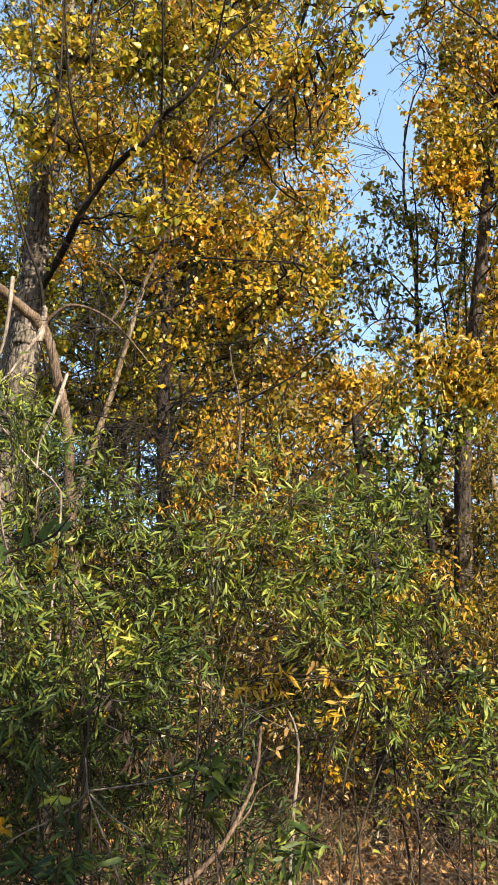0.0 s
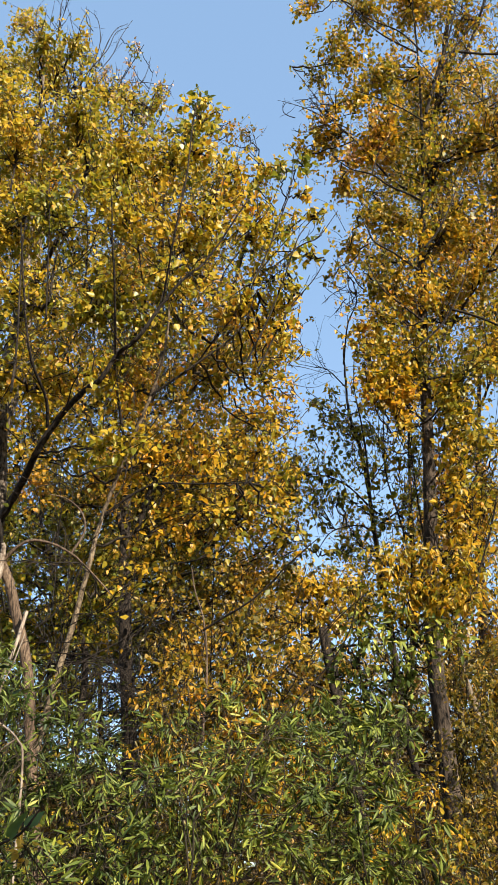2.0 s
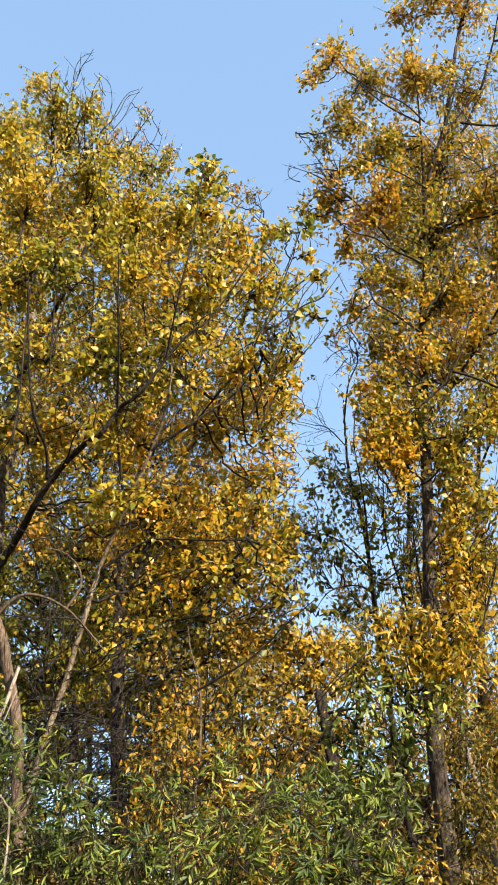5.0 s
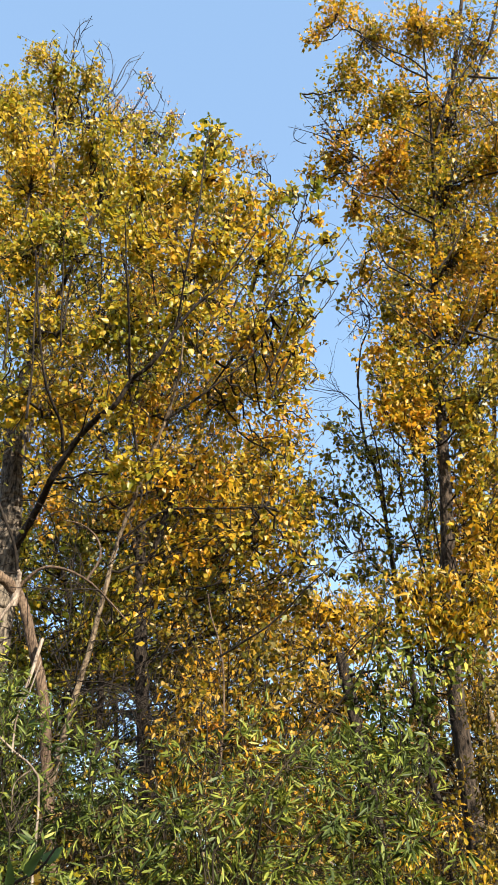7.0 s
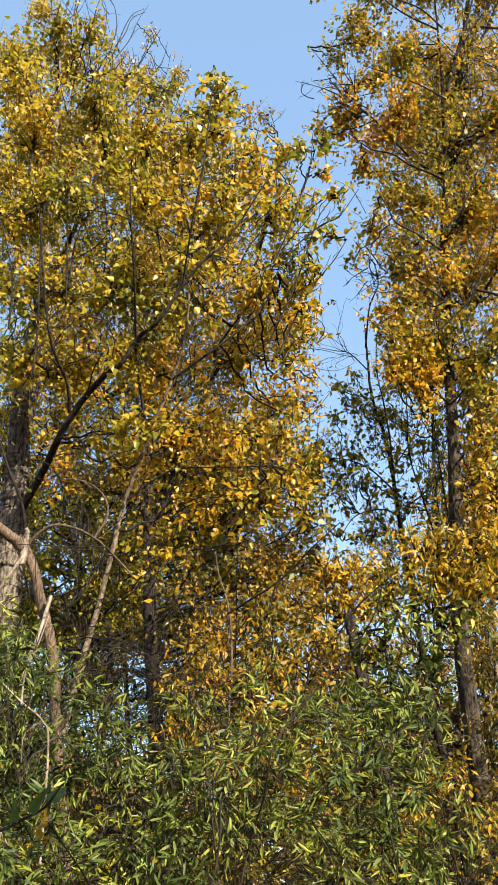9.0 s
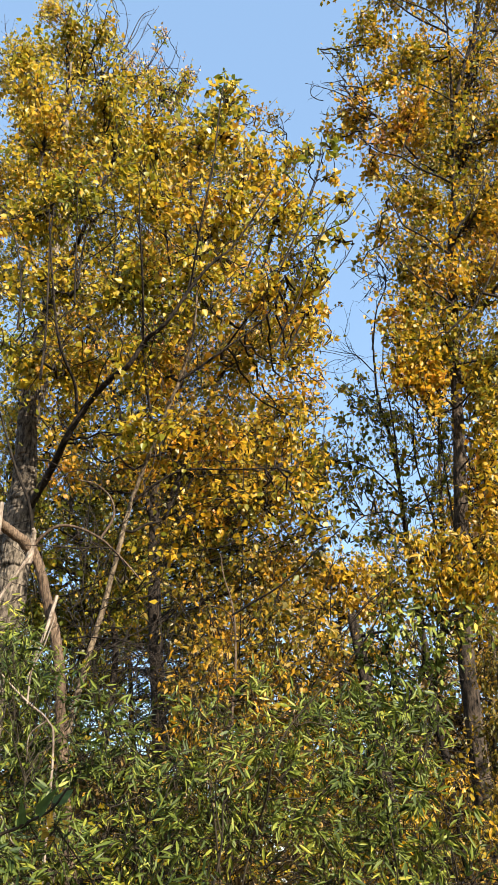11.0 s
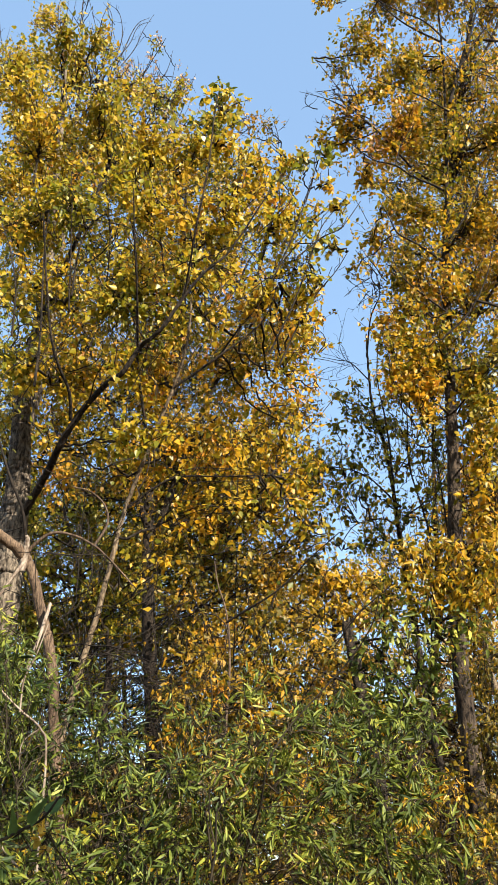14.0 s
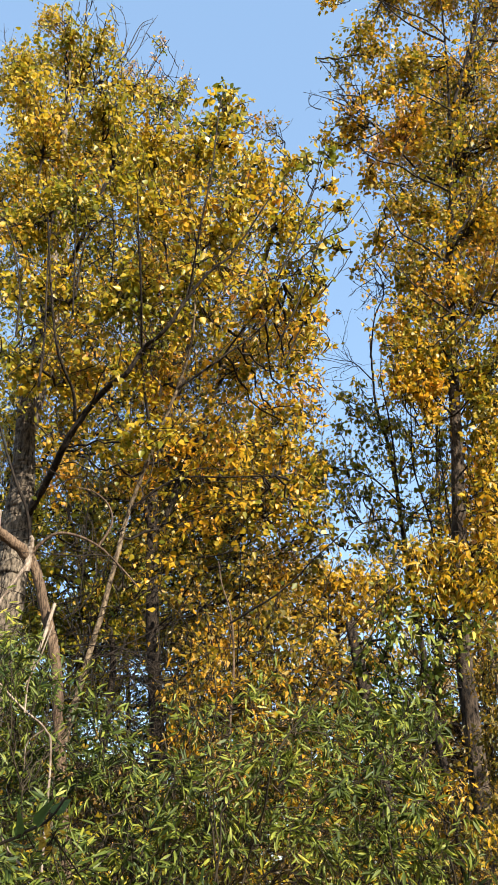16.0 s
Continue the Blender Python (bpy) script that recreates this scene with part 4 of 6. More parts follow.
right_poplar = tree("poplar_tree", "tall poplar with sturdy brown trunk and amber-yellow crown", "tree",
     [(2.24, 8.92, 0.07), (2.29, 8.91, 0.54), (2.35, 8.90, 1.63), (2.38, 8.89, 2.80), (2.38, 8.89, 4.05), (2.49, 8.86, 5.39), (2.59, 8.83, 6.53), (2.75, 9.05, 7.94), (2.87, 9.01, 9.38), (2.98, 8.97, 10.33), (3.20, 8.89, 11.59), (3.64, 8.72, 13.78), (4.12, 8.50, 16.16), (4.55, 8.28, 17.96), (4.87, 8.10, 19.61)], 0.125, 0.015,
     [([(2.89, 8.90, 9.60), (2.98, 8.65, 10.95), (3.11, 8.50, 12.73), (3.16, 8.37, 14.20), (3.20, 8.36, 15.69)], 0.03, 0.008),
      ([(3.51, 8.77, 13.10), (4.02, 8.44, 13.87), (4.50, 8.08, 15.31), (4.85, 7.88, 16.81)], 0.03, 0.008),
      ([(3.11, 8.93, 11.00), (2.66, 8.86, 11.16), (2.35, 8.85, 11.63), (2.03, 8.82, 12.12), (1.61, 8.81, 12.63)], 0.022, 0.006),
     ] + [
      ([(2.75, 9.05, 7.94), (3.14, 8.81, 8.53), (3.54, 8.55, 9.11), (3.93, 8.37, 9.80)], 0.03, 0.01),
      ([(3.12, 8.39, 13.60), (2.62, 8.46, 14.14), (2.19, 8.48, 14.79), (1.85, 8.56, 15.58)], 0.016, 0.004),
      ([(2.03, 8.82, 12.12), (1.52, 8.83, 12.65), (1.17, 8.88, 12.91), (0.91, 8.91, 13.04)], 0.010, 0.003),
      ([(3.01, 8.13, 11.85), (3.24, 8.04, 12.62), (3.47, 7.95, 13.29), (3.67, 7.86, 13.99)], 0.026, 0.010),
      ([(3.13, 7.98, 12.34), (3.52, 7.82, 12.96), (3.87, 7.65, 13.39)], 0.020, 0.008),
      ([(2.72, 8.13, 10.10), (2.59, 8.17, 10.25), (2.35, 8.24, 10.48), (2.15, 8.30, 10.75), (1.86, 8.37, 10.94), (1.56, 8.43, 11.34)], 0.018, 0.006),
      ([(2.91, 7.96, 11.46), (2.61, 8.06, 11.88), (2.25, 8.17, 12.25), (1.87, 8.26, 12.56)], 0.012, 0.005),
      ([(2.56, 8.08, 8.81), (2.29, 8.16, 9.16), (2.06, 8.22, 9.41), (1.98, 8.24, 9.68), (1.87, 8.26, 10.04)], 0.016, 0.005),
      ([(3.03, 7.91, 12.95), (2.77, 8.01, 13.56), (2.39, 8.13, 14.01), (2.04, 8.22, 14.51)], 0.014, 0.005),
      ([(2.10, 8.11, 10.54), (2.22, 8.07, 10.93), (2.43, 8.01, 11.28)], 0.01, 0.005),
      ([(2.48, 8.10, 7.68), (2.76, 8.01, 7.95), (3.01, 7.92, 8.41), (3.16, 7.86, 8.91)], 0.016, 0.005),
      ([(2.52, 8.09, 8.01), (2.28, 8.16, 8.33), (2.07, 8.22, 8.65), (1.93, 8.25, 9.10)], 0.014, 0.005),
      ([(2.44, 8.22, 6.64), (2.26, 8.27, 6.58), (2.03, 8.33, 6.55)], 0.012, 0.005),
      ([(2.67, 8.04, 9.16), (2.90, 7.96, 9.48), (3.13, 7.87, 9.99), (3.32, 7.79, 10.44)], 0.014, 0.005),
      ([(1.87, 8.86, 12.36), (1.37, 8.85, 13.39), (1.15, 8.88, 13.88)], 0.009, 0.003)],
     [dict(clumps=[(4.29, 8.19, 16.77, 0.66, 1.0), (3.80, 8.43, 17.47, 0.50, 1.0), (3.22, 8.67, 17.26, 0.34, 0.8), (2.01, 9.04, 16.36, 0.47, 0.8), (2.45, 8.92, 15.40, 0.50, 0.9), (1.57, 9.12, 15.92, 0.23, 0.6), (3.25, 8.66, 15.13, 0.72, 1.0), (3.99, 8.34, 14.52, 0.75, 1.0), (2.02, 9.03, 14.20, 0.51, 0.7), (1.57, 9.12, 13.91, 0.29, 0.4)] + [(2.17, 8.69, 12.93, 0.38, 0.6), (2.66, 8.55, 13.42, 0.38, 0.6), (1.69, 8.80, 12.69, 0.26, 0.5), (2.43, 8.62, 11.96, 0.38, 0.6), (1.98, 8.73, 14.42, 0.26, 0.5), (1.41, 8.85, 15.22, 0.14, 0.5), (1.97, 8.74, 11.50, 0.3, 0.5)] + amber_middle + amber_shade_side,
           mat=LEAF_RIGHT, twigs=36, per_twig=17, size=0.074)] + [
      dict(clumps=[(2.06, 8.92, 8.30, 0.38, 1.0), (2.59, 8.78, 7.85, 0.56, 1.0), (3.17, 8.59, 7.64, 0.45, 1.0), (2.13, 8.90, 7.48, 0.29, 0.7), (2.94, 8.67, 6.94, 0.32, 1.0), (3.13, 8.60, 6.51, 0.28, 1.0), (2.37, 8.84, 7.11, 0.22, 0.5), (2.86, 8.69, 5.96, 0.27, 0.5), (3.06, 8.63, 5.65, 0.27, 0.6)] + [(2.15, 8.20, 6.62, 0.22, 0.6), (2.05, 8.22, 6.95, 0.2, 0.6), (1.84, 8.27, 7.06, 0.16, 0.5), (1.79, 8.28, 7.30, 0.2, 0.6), (2.67, 8.04, 5.75, 0.25, 0.7), (2.70, 8.03, 5.08, 0.28, 0.7), (2.75, 8.01, 6.82, 0.3, 0.9), (2.75, 8.01, 6.37, 0.3, 0.9), (2.64, 8.05, 5.96, 0.22, 0.7), (2.22, 8.18, 7.00, 0.2, 0.7), (2.13, 8.20, 7.42, 0.25, 0.8), (1.88, 8.26, 7.62, 0.2, 0.7), (2.98, 7.93, 7.24, 0.3, 1), (2.69, 8.03, 5.41, 0.25, 0.6), (2.06, 8.22, 8.11, 0.25, 0.8)],
           mat=LEAF_RIGHT, twigs=36, per_twig=17, size=0.074)], BARK_BROWN, single=300, clear=0.7)

olive_low = [(2.21, 9.62, 6.95, 0.22, 0.6), (2.30, 9.60, 6.44, 0.25, 0.6), (2.04, 9.66, 6.64, 0.2, 0.6), (2.41, 9.57, 6.11, 0.22, 0.5), (2.12, 9.64, 5.99, 0.22, 0.6), (1.87, 9.70, 7.34, 0.15, 0.5), (1.59, 9.75, 6.35, 0.22, 0.6), (1.38, 9.78, 6.61, 0.18, 0.6), (2.54, 9.54, 6.74, 0.2, 0.5), (3.01, 9.40, 6.04, 0.2, 0.5)] + [(1.30, 10.08, 6.44, 0.18, 0.5), (1.05, 10.11, 6.78, 0.14, 0.8), (2.22, 9.91, 7.39, 0.32, 0.4), (2.51, 9.84, 5.96, 0.34, 0.5), (2.78, 9.77, 7.06, 0.27, 0.3), (1.89, 9.98, 6.98, 0.31, 0.7), (1.56, 10.04, 6.50, 0.27, 0.8), (1.87, 9.98, 5.85, 0.30, 0.8), (1.16, 10.09, 5.81, 0.21, 0.6)] + [(1.49, 9.96, 7.90, 0.16, 0.5), (1.58, 9.95, 7.62, 0.18, 0.5), (1.68, 9.93, 8.03, 0.14, 0.4), (1.76, 9.92, 7.47, 0.2, 0.5), (1.37, 9.98, 7.41, 0.13, 0.4)]
slim = tree("slender_poplar", "slim dark poplar with sparse small olive leaves", "tree",
     [(2.53, 9.98, 0.41), (2.44, 10.01, 1.75), (2.32, 10.03, 2.93), (2.25, 10.05, 3.62), (2.19, 10.06, 4.48), (2.12, 10.08, 5.47), (2.08, 10.09, 6.34), (2.03, 10.10, 7.16), (1.89, 10.08, 7.84), (1.87, 10.09, 8.62), (1.88, 10.08, 9.14)], 0.06, 0.010,
     [([(1.86, 10.09, 8.73), (1.97, 10.07, 9.45), (2.11, 9.94, 9.79), (2.06, 9.95, 10.25), (1.89, 9.98, 10.16)], 0.014, 0.004),
      ([(1.99, 9.67, 6.31), (1.99, 9.67, 6.98), (1.96, 9.68, 7.51), (1.91, 9.69, 8.06), (1.95, 9.68, 8.63)], 0.016, 0.006),
      ([(2.41, 9.58, 5.54), (2.31, 9.60, 6.12), (2.22, 9.62, 6.70), (2.26, 9.61, 7.56), (2.26, 9.61, 7.92)], 0.013, 0.005),
      ([(2.57, 9.43, 5.59), (2.55, 9.43, 6.05), (2.54, 9.44, 6.61), (2.54, 9.44, 7.28)], 0.013, 0.005),
      ([(1.86, 10.09, 8.33), (1.61, 10.03, 8.58), (1.41, 10.06, 8.65), (1.16, 10.09, 8.73)], 0.010, 0.003),
      ([(2.14, 10.03, 6.27), (1.79, 10.00, 6.65), (1.49, 9.95, 6.79), (1.18, 9.89, 6.80)], 0.014, 0.004),
      ([(2.14, 10.03, 5.95), (1.89, 9.98, 6.08), (1.51, 9.94, 5.98), (1.27, 9.88, 5.65)], 0.014, 0.004),
      ([(2.11, 10.04, 6.76), (2.44, 9.86, 7.27), (2.62, 9.81, 7.98), (2.72, 9.78, 8.64)], 0.010, 0.003),
      ([(2.14, 10.03, 6.11), (2.48, 9.85, 6.35), (2.77, 9.77, 6.97), (2.83, 9.65, 7.43)], 0.012, 0.003)],
     [dict(clumps=[(1.56, 10.04, 7.81, 0.18, 0.5), (1.84, 9.99, 7.33, 0.28, 0.7), (1.51, 10.05, 6.88, 0.29, 0.9), (1.21, 10.09, 6.90, 0.19, 0.8), (1.84, 9.99, 6.40, 0.42, 0.9), (1.39, 10.06, 6.19, 0.26, 0.8), (1.58, 10.03, 5.72, 0.25, 0.9), (2.41, 9.87, 7.02, 0.35, 0.3), (2.49, 9.84, 6.43, 0.30, 0.3), (2.16, 9.92, 5.99, 0.34, 0.5), (2.12, 9.93, 7.95, 0.24, 0.5)] + olive_low,
           mat=LEAF_OLIVE, twigs=12, per_twig=9, size=0.078)], BARK_DARK, sides=12, single=250)

def rear_poplar(label, line, r0, clumps, mat, k):
    tree("rear_poplar", label, "tree", line, r0, 0.02, [],
         [dict(clumps=clumps, mat=mat, shape=KITE, twigs=30 * k, per_twig=17, size=0.085, thick=0.02, twig_r=0.006)], BARK_DARK, sides=10)


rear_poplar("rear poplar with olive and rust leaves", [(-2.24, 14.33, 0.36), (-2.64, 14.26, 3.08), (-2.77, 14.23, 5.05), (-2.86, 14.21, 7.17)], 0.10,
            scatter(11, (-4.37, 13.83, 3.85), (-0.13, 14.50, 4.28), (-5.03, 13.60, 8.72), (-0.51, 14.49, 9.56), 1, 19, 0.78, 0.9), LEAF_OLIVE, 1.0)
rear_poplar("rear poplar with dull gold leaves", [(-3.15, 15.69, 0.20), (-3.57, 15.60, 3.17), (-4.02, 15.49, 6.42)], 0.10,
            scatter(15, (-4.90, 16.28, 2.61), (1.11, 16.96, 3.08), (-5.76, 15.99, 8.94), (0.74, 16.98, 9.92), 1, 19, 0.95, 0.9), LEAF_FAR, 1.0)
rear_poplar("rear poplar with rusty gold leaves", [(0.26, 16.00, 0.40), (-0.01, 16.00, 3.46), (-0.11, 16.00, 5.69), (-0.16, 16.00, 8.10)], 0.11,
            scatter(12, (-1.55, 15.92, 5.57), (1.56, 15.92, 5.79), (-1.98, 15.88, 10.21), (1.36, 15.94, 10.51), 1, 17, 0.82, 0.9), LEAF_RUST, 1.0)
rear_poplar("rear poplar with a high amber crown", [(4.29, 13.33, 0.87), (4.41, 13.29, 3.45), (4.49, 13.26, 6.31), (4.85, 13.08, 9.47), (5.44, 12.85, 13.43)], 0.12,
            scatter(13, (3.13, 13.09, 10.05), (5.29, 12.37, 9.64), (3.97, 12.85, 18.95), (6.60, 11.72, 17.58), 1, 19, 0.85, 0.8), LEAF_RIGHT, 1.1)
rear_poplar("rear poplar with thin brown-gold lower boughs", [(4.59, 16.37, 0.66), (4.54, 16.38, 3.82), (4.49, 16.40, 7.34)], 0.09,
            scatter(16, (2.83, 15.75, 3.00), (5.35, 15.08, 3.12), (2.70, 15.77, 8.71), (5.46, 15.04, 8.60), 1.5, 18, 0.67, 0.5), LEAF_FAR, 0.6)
# withering-leaf ramp used here for its darkness, in place of shade on gold leaves
rear_poplar("rear poplar with gold leaves browned for shade among stems", [(3.44, 12.02, 0.92), (3.42, 12.02, 2.44), (3.46, 12.01, 4.07)], 0.06,
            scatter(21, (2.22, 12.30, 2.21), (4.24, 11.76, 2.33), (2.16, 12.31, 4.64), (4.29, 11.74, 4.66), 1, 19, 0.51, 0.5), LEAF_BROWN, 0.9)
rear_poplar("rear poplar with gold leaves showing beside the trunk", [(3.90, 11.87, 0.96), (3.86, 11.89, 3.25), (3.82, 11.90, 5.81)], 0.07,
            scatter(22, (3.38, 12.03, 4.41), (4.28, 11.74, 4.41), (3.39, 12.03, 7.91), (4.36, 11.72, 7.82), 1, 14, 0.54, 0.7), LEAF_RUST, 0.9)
rear_poplar("rear poplar with low gold boughs dulled for shade", [(-0.09, 9.00, 0.91), (-0.16, 9.00, 2.04), (-0.24, 9.00, 3.37)], 0.04,
            scatter(23, (-0.59, 8.46, 2.69), (0.76, 8.44, 2.87), (-0.65, 8.46, 4.13), (0.69, 8.45, 4.31), 0.8, 13, 0.30, 0.55), LEAF_DULL_SHADED, 0.8)
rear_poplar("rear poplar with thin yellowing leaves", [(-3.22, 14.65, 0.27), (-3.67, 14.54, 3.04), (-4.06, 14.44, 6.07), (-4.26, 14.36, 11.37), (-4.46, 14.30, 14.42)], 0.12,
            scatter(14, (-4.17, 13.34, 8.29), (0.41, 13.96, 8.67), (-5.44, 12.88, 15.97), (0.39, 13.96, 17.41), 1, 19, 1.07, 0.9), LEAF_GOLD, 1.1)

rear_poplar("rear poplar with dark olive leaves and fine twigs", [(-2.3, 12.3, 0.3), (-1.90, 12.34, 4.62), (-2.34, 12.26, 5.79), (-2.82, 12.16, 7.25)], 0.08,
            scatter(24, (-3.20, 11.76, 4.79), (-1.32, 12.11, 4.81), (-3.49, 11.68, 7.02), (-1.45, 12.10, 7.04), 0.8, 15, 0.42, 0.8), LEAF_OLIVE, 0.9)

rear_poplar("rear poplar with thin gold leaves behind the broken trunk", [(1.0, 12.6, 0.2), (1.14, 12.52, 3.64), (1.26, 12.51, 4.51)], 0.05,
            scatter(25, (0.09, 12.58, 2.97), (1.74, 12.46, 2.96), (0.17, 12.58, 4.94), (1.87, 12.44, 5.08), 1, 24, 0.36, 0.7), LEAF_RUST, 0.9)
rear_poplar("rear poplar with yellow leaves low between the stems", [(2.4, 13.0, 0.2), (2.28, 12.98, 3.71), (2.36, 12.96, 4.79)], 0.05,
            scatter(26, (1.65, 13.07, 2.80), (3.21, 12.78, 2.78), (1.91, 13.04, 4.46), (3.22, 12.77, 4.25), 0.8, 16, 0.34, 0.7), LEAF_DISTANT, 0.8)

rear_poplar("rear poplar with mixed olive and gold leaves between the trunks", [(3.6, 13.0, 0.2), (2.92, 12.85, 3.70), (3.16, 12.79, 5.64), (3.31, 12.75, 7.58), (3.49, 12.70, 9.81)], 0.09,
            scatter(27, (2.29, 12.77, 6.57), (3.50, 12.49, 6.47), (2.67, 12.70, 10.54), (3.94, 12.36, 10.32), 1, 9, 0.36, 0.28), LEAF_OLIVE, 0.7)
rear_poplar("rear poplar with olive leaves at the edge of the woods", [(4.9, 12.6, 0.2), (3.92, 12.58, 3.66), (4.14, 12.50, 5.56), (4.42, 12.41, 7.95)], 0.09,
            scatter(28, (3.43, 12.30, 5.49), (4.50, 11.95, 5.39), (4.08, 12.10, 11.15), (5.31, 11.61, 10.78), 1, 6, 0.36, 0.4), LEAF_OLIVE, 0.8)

# unseen tree added beside the clearing to shade the low left of the thicket
tree("shade_poplar", "unseen poplar with golden crown added to shade the thicket", "tree", [(3.9, -2.6, 0), (3.8, -2.5, 2.5), (3.7, -2.3, 4.5), (3.6, -2.2, 7.2)], 0.12, 0.03, [],
     [dict(clumps=[(2.9, -1.8, 4.74, 0.7, 0.4), (2.3, -1.3, 4.53, 0.6, 0.5), (3.3, -2.0, 4.74, 0.6, 0.4), (2.5, -2.4, 4.74, 0.6, 0.5), (1.9, -2.0, 4.38, 0.6, 0.5)] + [(2.25, 0.11, 4.10, 0.20, 0.3), (2.35, -0.25, 4.10, 0.24, 0.35), (2.54, -0.20, 4.10, 0.22, 0.4), (2.75, -0.16, 4.10, 0.24, 0.45), (2.89, -0.13, 4.10, 0.20, 0.5), (2.69, -0.53, 4.10, 0.26, 0.5), (2.90, -0.49, 4.10, 0.24, 0.5), (3.13, -0.48, 4.10, 0.2, 0.5)],
           mat=LEAF_GOLD, shape=KITE, twigs=30, per_twig=16, size=0.1)], BARK, sides=10)

# second unseen tree, added to shade the foot of the amber poplar
tree("shade_poplar", "unseen poplar with golden crown added to shade the sturdy trunk", "tree", [(6.9, 4.2, 0), (6.8, 4.2, 3), (6.7, 4.3, 6), (6.5, 4.4, 8.5)], 0.12, 0.03, [],
     [dict(clumps=[(5.26, 4.50, 5.46, 0.42, 0.6), (5.72, 4.00, 5.46, 0.42, 0.6), (5.94, 3.41, 5.46, 0.42, 0.6), (6.34, 2.66, 5.46, 0.42, 0.6)],
           mat=LEAF_GOLD, shape=KITE, twigs=30, per_twig=16, size=0.1)], BARK, sides=10)

# fir behind
fir = thing("fir_tree", "dark green fir standing behind the poplars", "tree", (-1.89, 17.90, 0.67))
fir_line = wood("trunk", rooted([(-1.89, 17.90, 0.67), (-2.30, 17.85, 4.74), (-2.77, 17.79, 9.47)]), 0.12, 0.02, BARK_DARK, fir, 8)
t, needles, run = Tubes(), [], []
for k in range(220):
    b = fir_line[int(rng.uniform(0.25, 0.98) * (len(fir_line) - 1))]
    reach = 0.25 + 0.28 * (fir_line[-1][2] - b[2])
    a = rng.uniform(0, 2 * np.pi)
    tip = b + np.array([math.cos(a) * reach, math.sin(a) * reach, -0.25 * reach])
    t.add(smooth_line([b, (b + tip) / 2 + (0, 0, 0.05), tip], 2), 0.012, 0.004, 3)
    u = rng.uniform(0.15, 1, (90, 1))
    needles.append(b + (tip - b) * u + rng.normal(0, 0.05, (90, 3)))
    run.append((tip - b) / reach + rng.normal(0, 0.6, (90, 3)))
part("bough_growth", t.mesh("bough_growth", BARK_DARK), fir, "", "stuff")
needles, run = np.vstack(needles), np.vstack(run)
leaves_onto(fir, NEEDLE, needles, run, rng.normal(size=run.shape) + (0, 0, 0.5), rng.uniform(0.08, 0.14, len(run)), LEAF_FIR, "needles")

def crooked(b, d, k, bend, n=8):
    """A crooked line of length k from b along d that curls over to one side."""
    curl = rng.normal(size=3) * bend * 0.3 - (0, 0, bend * 0.1)
    pts = [np.array(b, float)]
    for _ in range(n):
        d = d + curl + rng.normal(0, 0.17, 3)
        d = d / np.linalg.norm(d)
        pts.append(pts[-1] + d * k / n)
    return np.array(pts)


def bare_twigs(parent, home, way, count, length, bend, spread, r=0.006):
    """Leafless crooked twigs that rise from about one place and fork."""
    t = Tubes()
    for _ in range(count):
        d = np.array(way) + rng.normal(0, 0.3, 3)
        d /= np.linalg.norm(d)
        k = length * rng.uniform(0.5, 1.2)
        line = crooked(np.array(home) + rng.normal(0, spread, 3), d, k, bend)
        t.add(line, r, r * 0.35, 4)
        for _ in range(4):
            q = int(rng.integers(2, len(line) - 1))
            run = line[q + 1] - line[q]
            way2 = run / (np.linalg.norm(run) + 1e-9) + rng.normal(0, 0.55, 3)
            t.add(crooked(line[q], way2 / np.linalg.norm(way2), k * rng.uniform(0.15, 0.4), bend * 0.8, 5), r * 0.55, r * 0.22, 3)
    part("bare_twig_growth", t.mesh("bare_twig_growth", BARK_TWIG), parent, "bare dark crooked twigs", "stuff")


bare_twigs(twiggy, (-3.28, 11.93, 16.82), (0.2, 0, 1), 26, 1.7, 0.45, 0.4, 0.016)
bare_twigs(twiggy, (-2.27, 12.16, 16.38), (0.6, 0, 1), 16, 1.3, 0.45, 0.45, 0.012)
bare_twigs(twiggy, (0.30, 10.96, 13.27), (0.3, 0, 1), 12, 0.8, 0.8, 0.3, 0.007)
bare_twigs(right_poplar, (1.78, 8.78, 12.46), (-1, 0, 0.25), 20, 0.6, 0.6, 0.22, 0.009)
bare_twigs(right_poplar, (3.79, 8.11, 11.86), (0.6, 0, 0.3), 14, 1.4, 0.5, 0.3, 0.009)
bare_twigs(sapling, (-0.92, 6.21, 3.05), (0.5, 0, 0.8), 16, 0.8, 1.0, 0.2, 0.004)
bare_twigs(sapling, (-0.64, 6.25, 3.18), (-0.2, 0, 0.9), 14, 0.8, 1.0, 0.2, 0.004)
bare_twigs(sapling, (-1.19, 6.48, 3.27), (0.7, 0, 0.5), 12, 0.7, 1.0, 0.2, 0.004)
bare_twigs(sapling, (-0.85, 6.73, 3.66), (0.3, 0, 0.6), 12, 0.7, 1.0, 0.2, 0.004)
bare_twigs(slim, (2.06, 9.94, 9.80), (-0.4, 0, 0.5), 14, 0.7, 1.6, 0.06, 0.006)
bare_twigs(right_poplar, (1.90, 9.05, 9.30), (-0.8, 0, 0.1), 6, 0.5, 1.3, 0.10, 0.009)
bare_twigs(slim, (1.61, 10.03, 8.58), (-0.8, 0, 0.2), 8, 0.7, 0.5, 0.08, 0.005)
bare_twigs(slim, (2.55, 9.83, 7.00), (0.1, 0, 1), 18, 1.4, 0.3, 0.25, 0.006)
bare_twigs(right_poplar, (2.76, 8.52, 5.20), (0.1, 0, 1), 20, 1.5, 0.4, 0.25, 0.007)
bare_twigs(sapling, (-1.11, 6.51, 3.38), (0.3, 0, 0.6), 40, 1.0, 0.8, 0.35, 0.006)
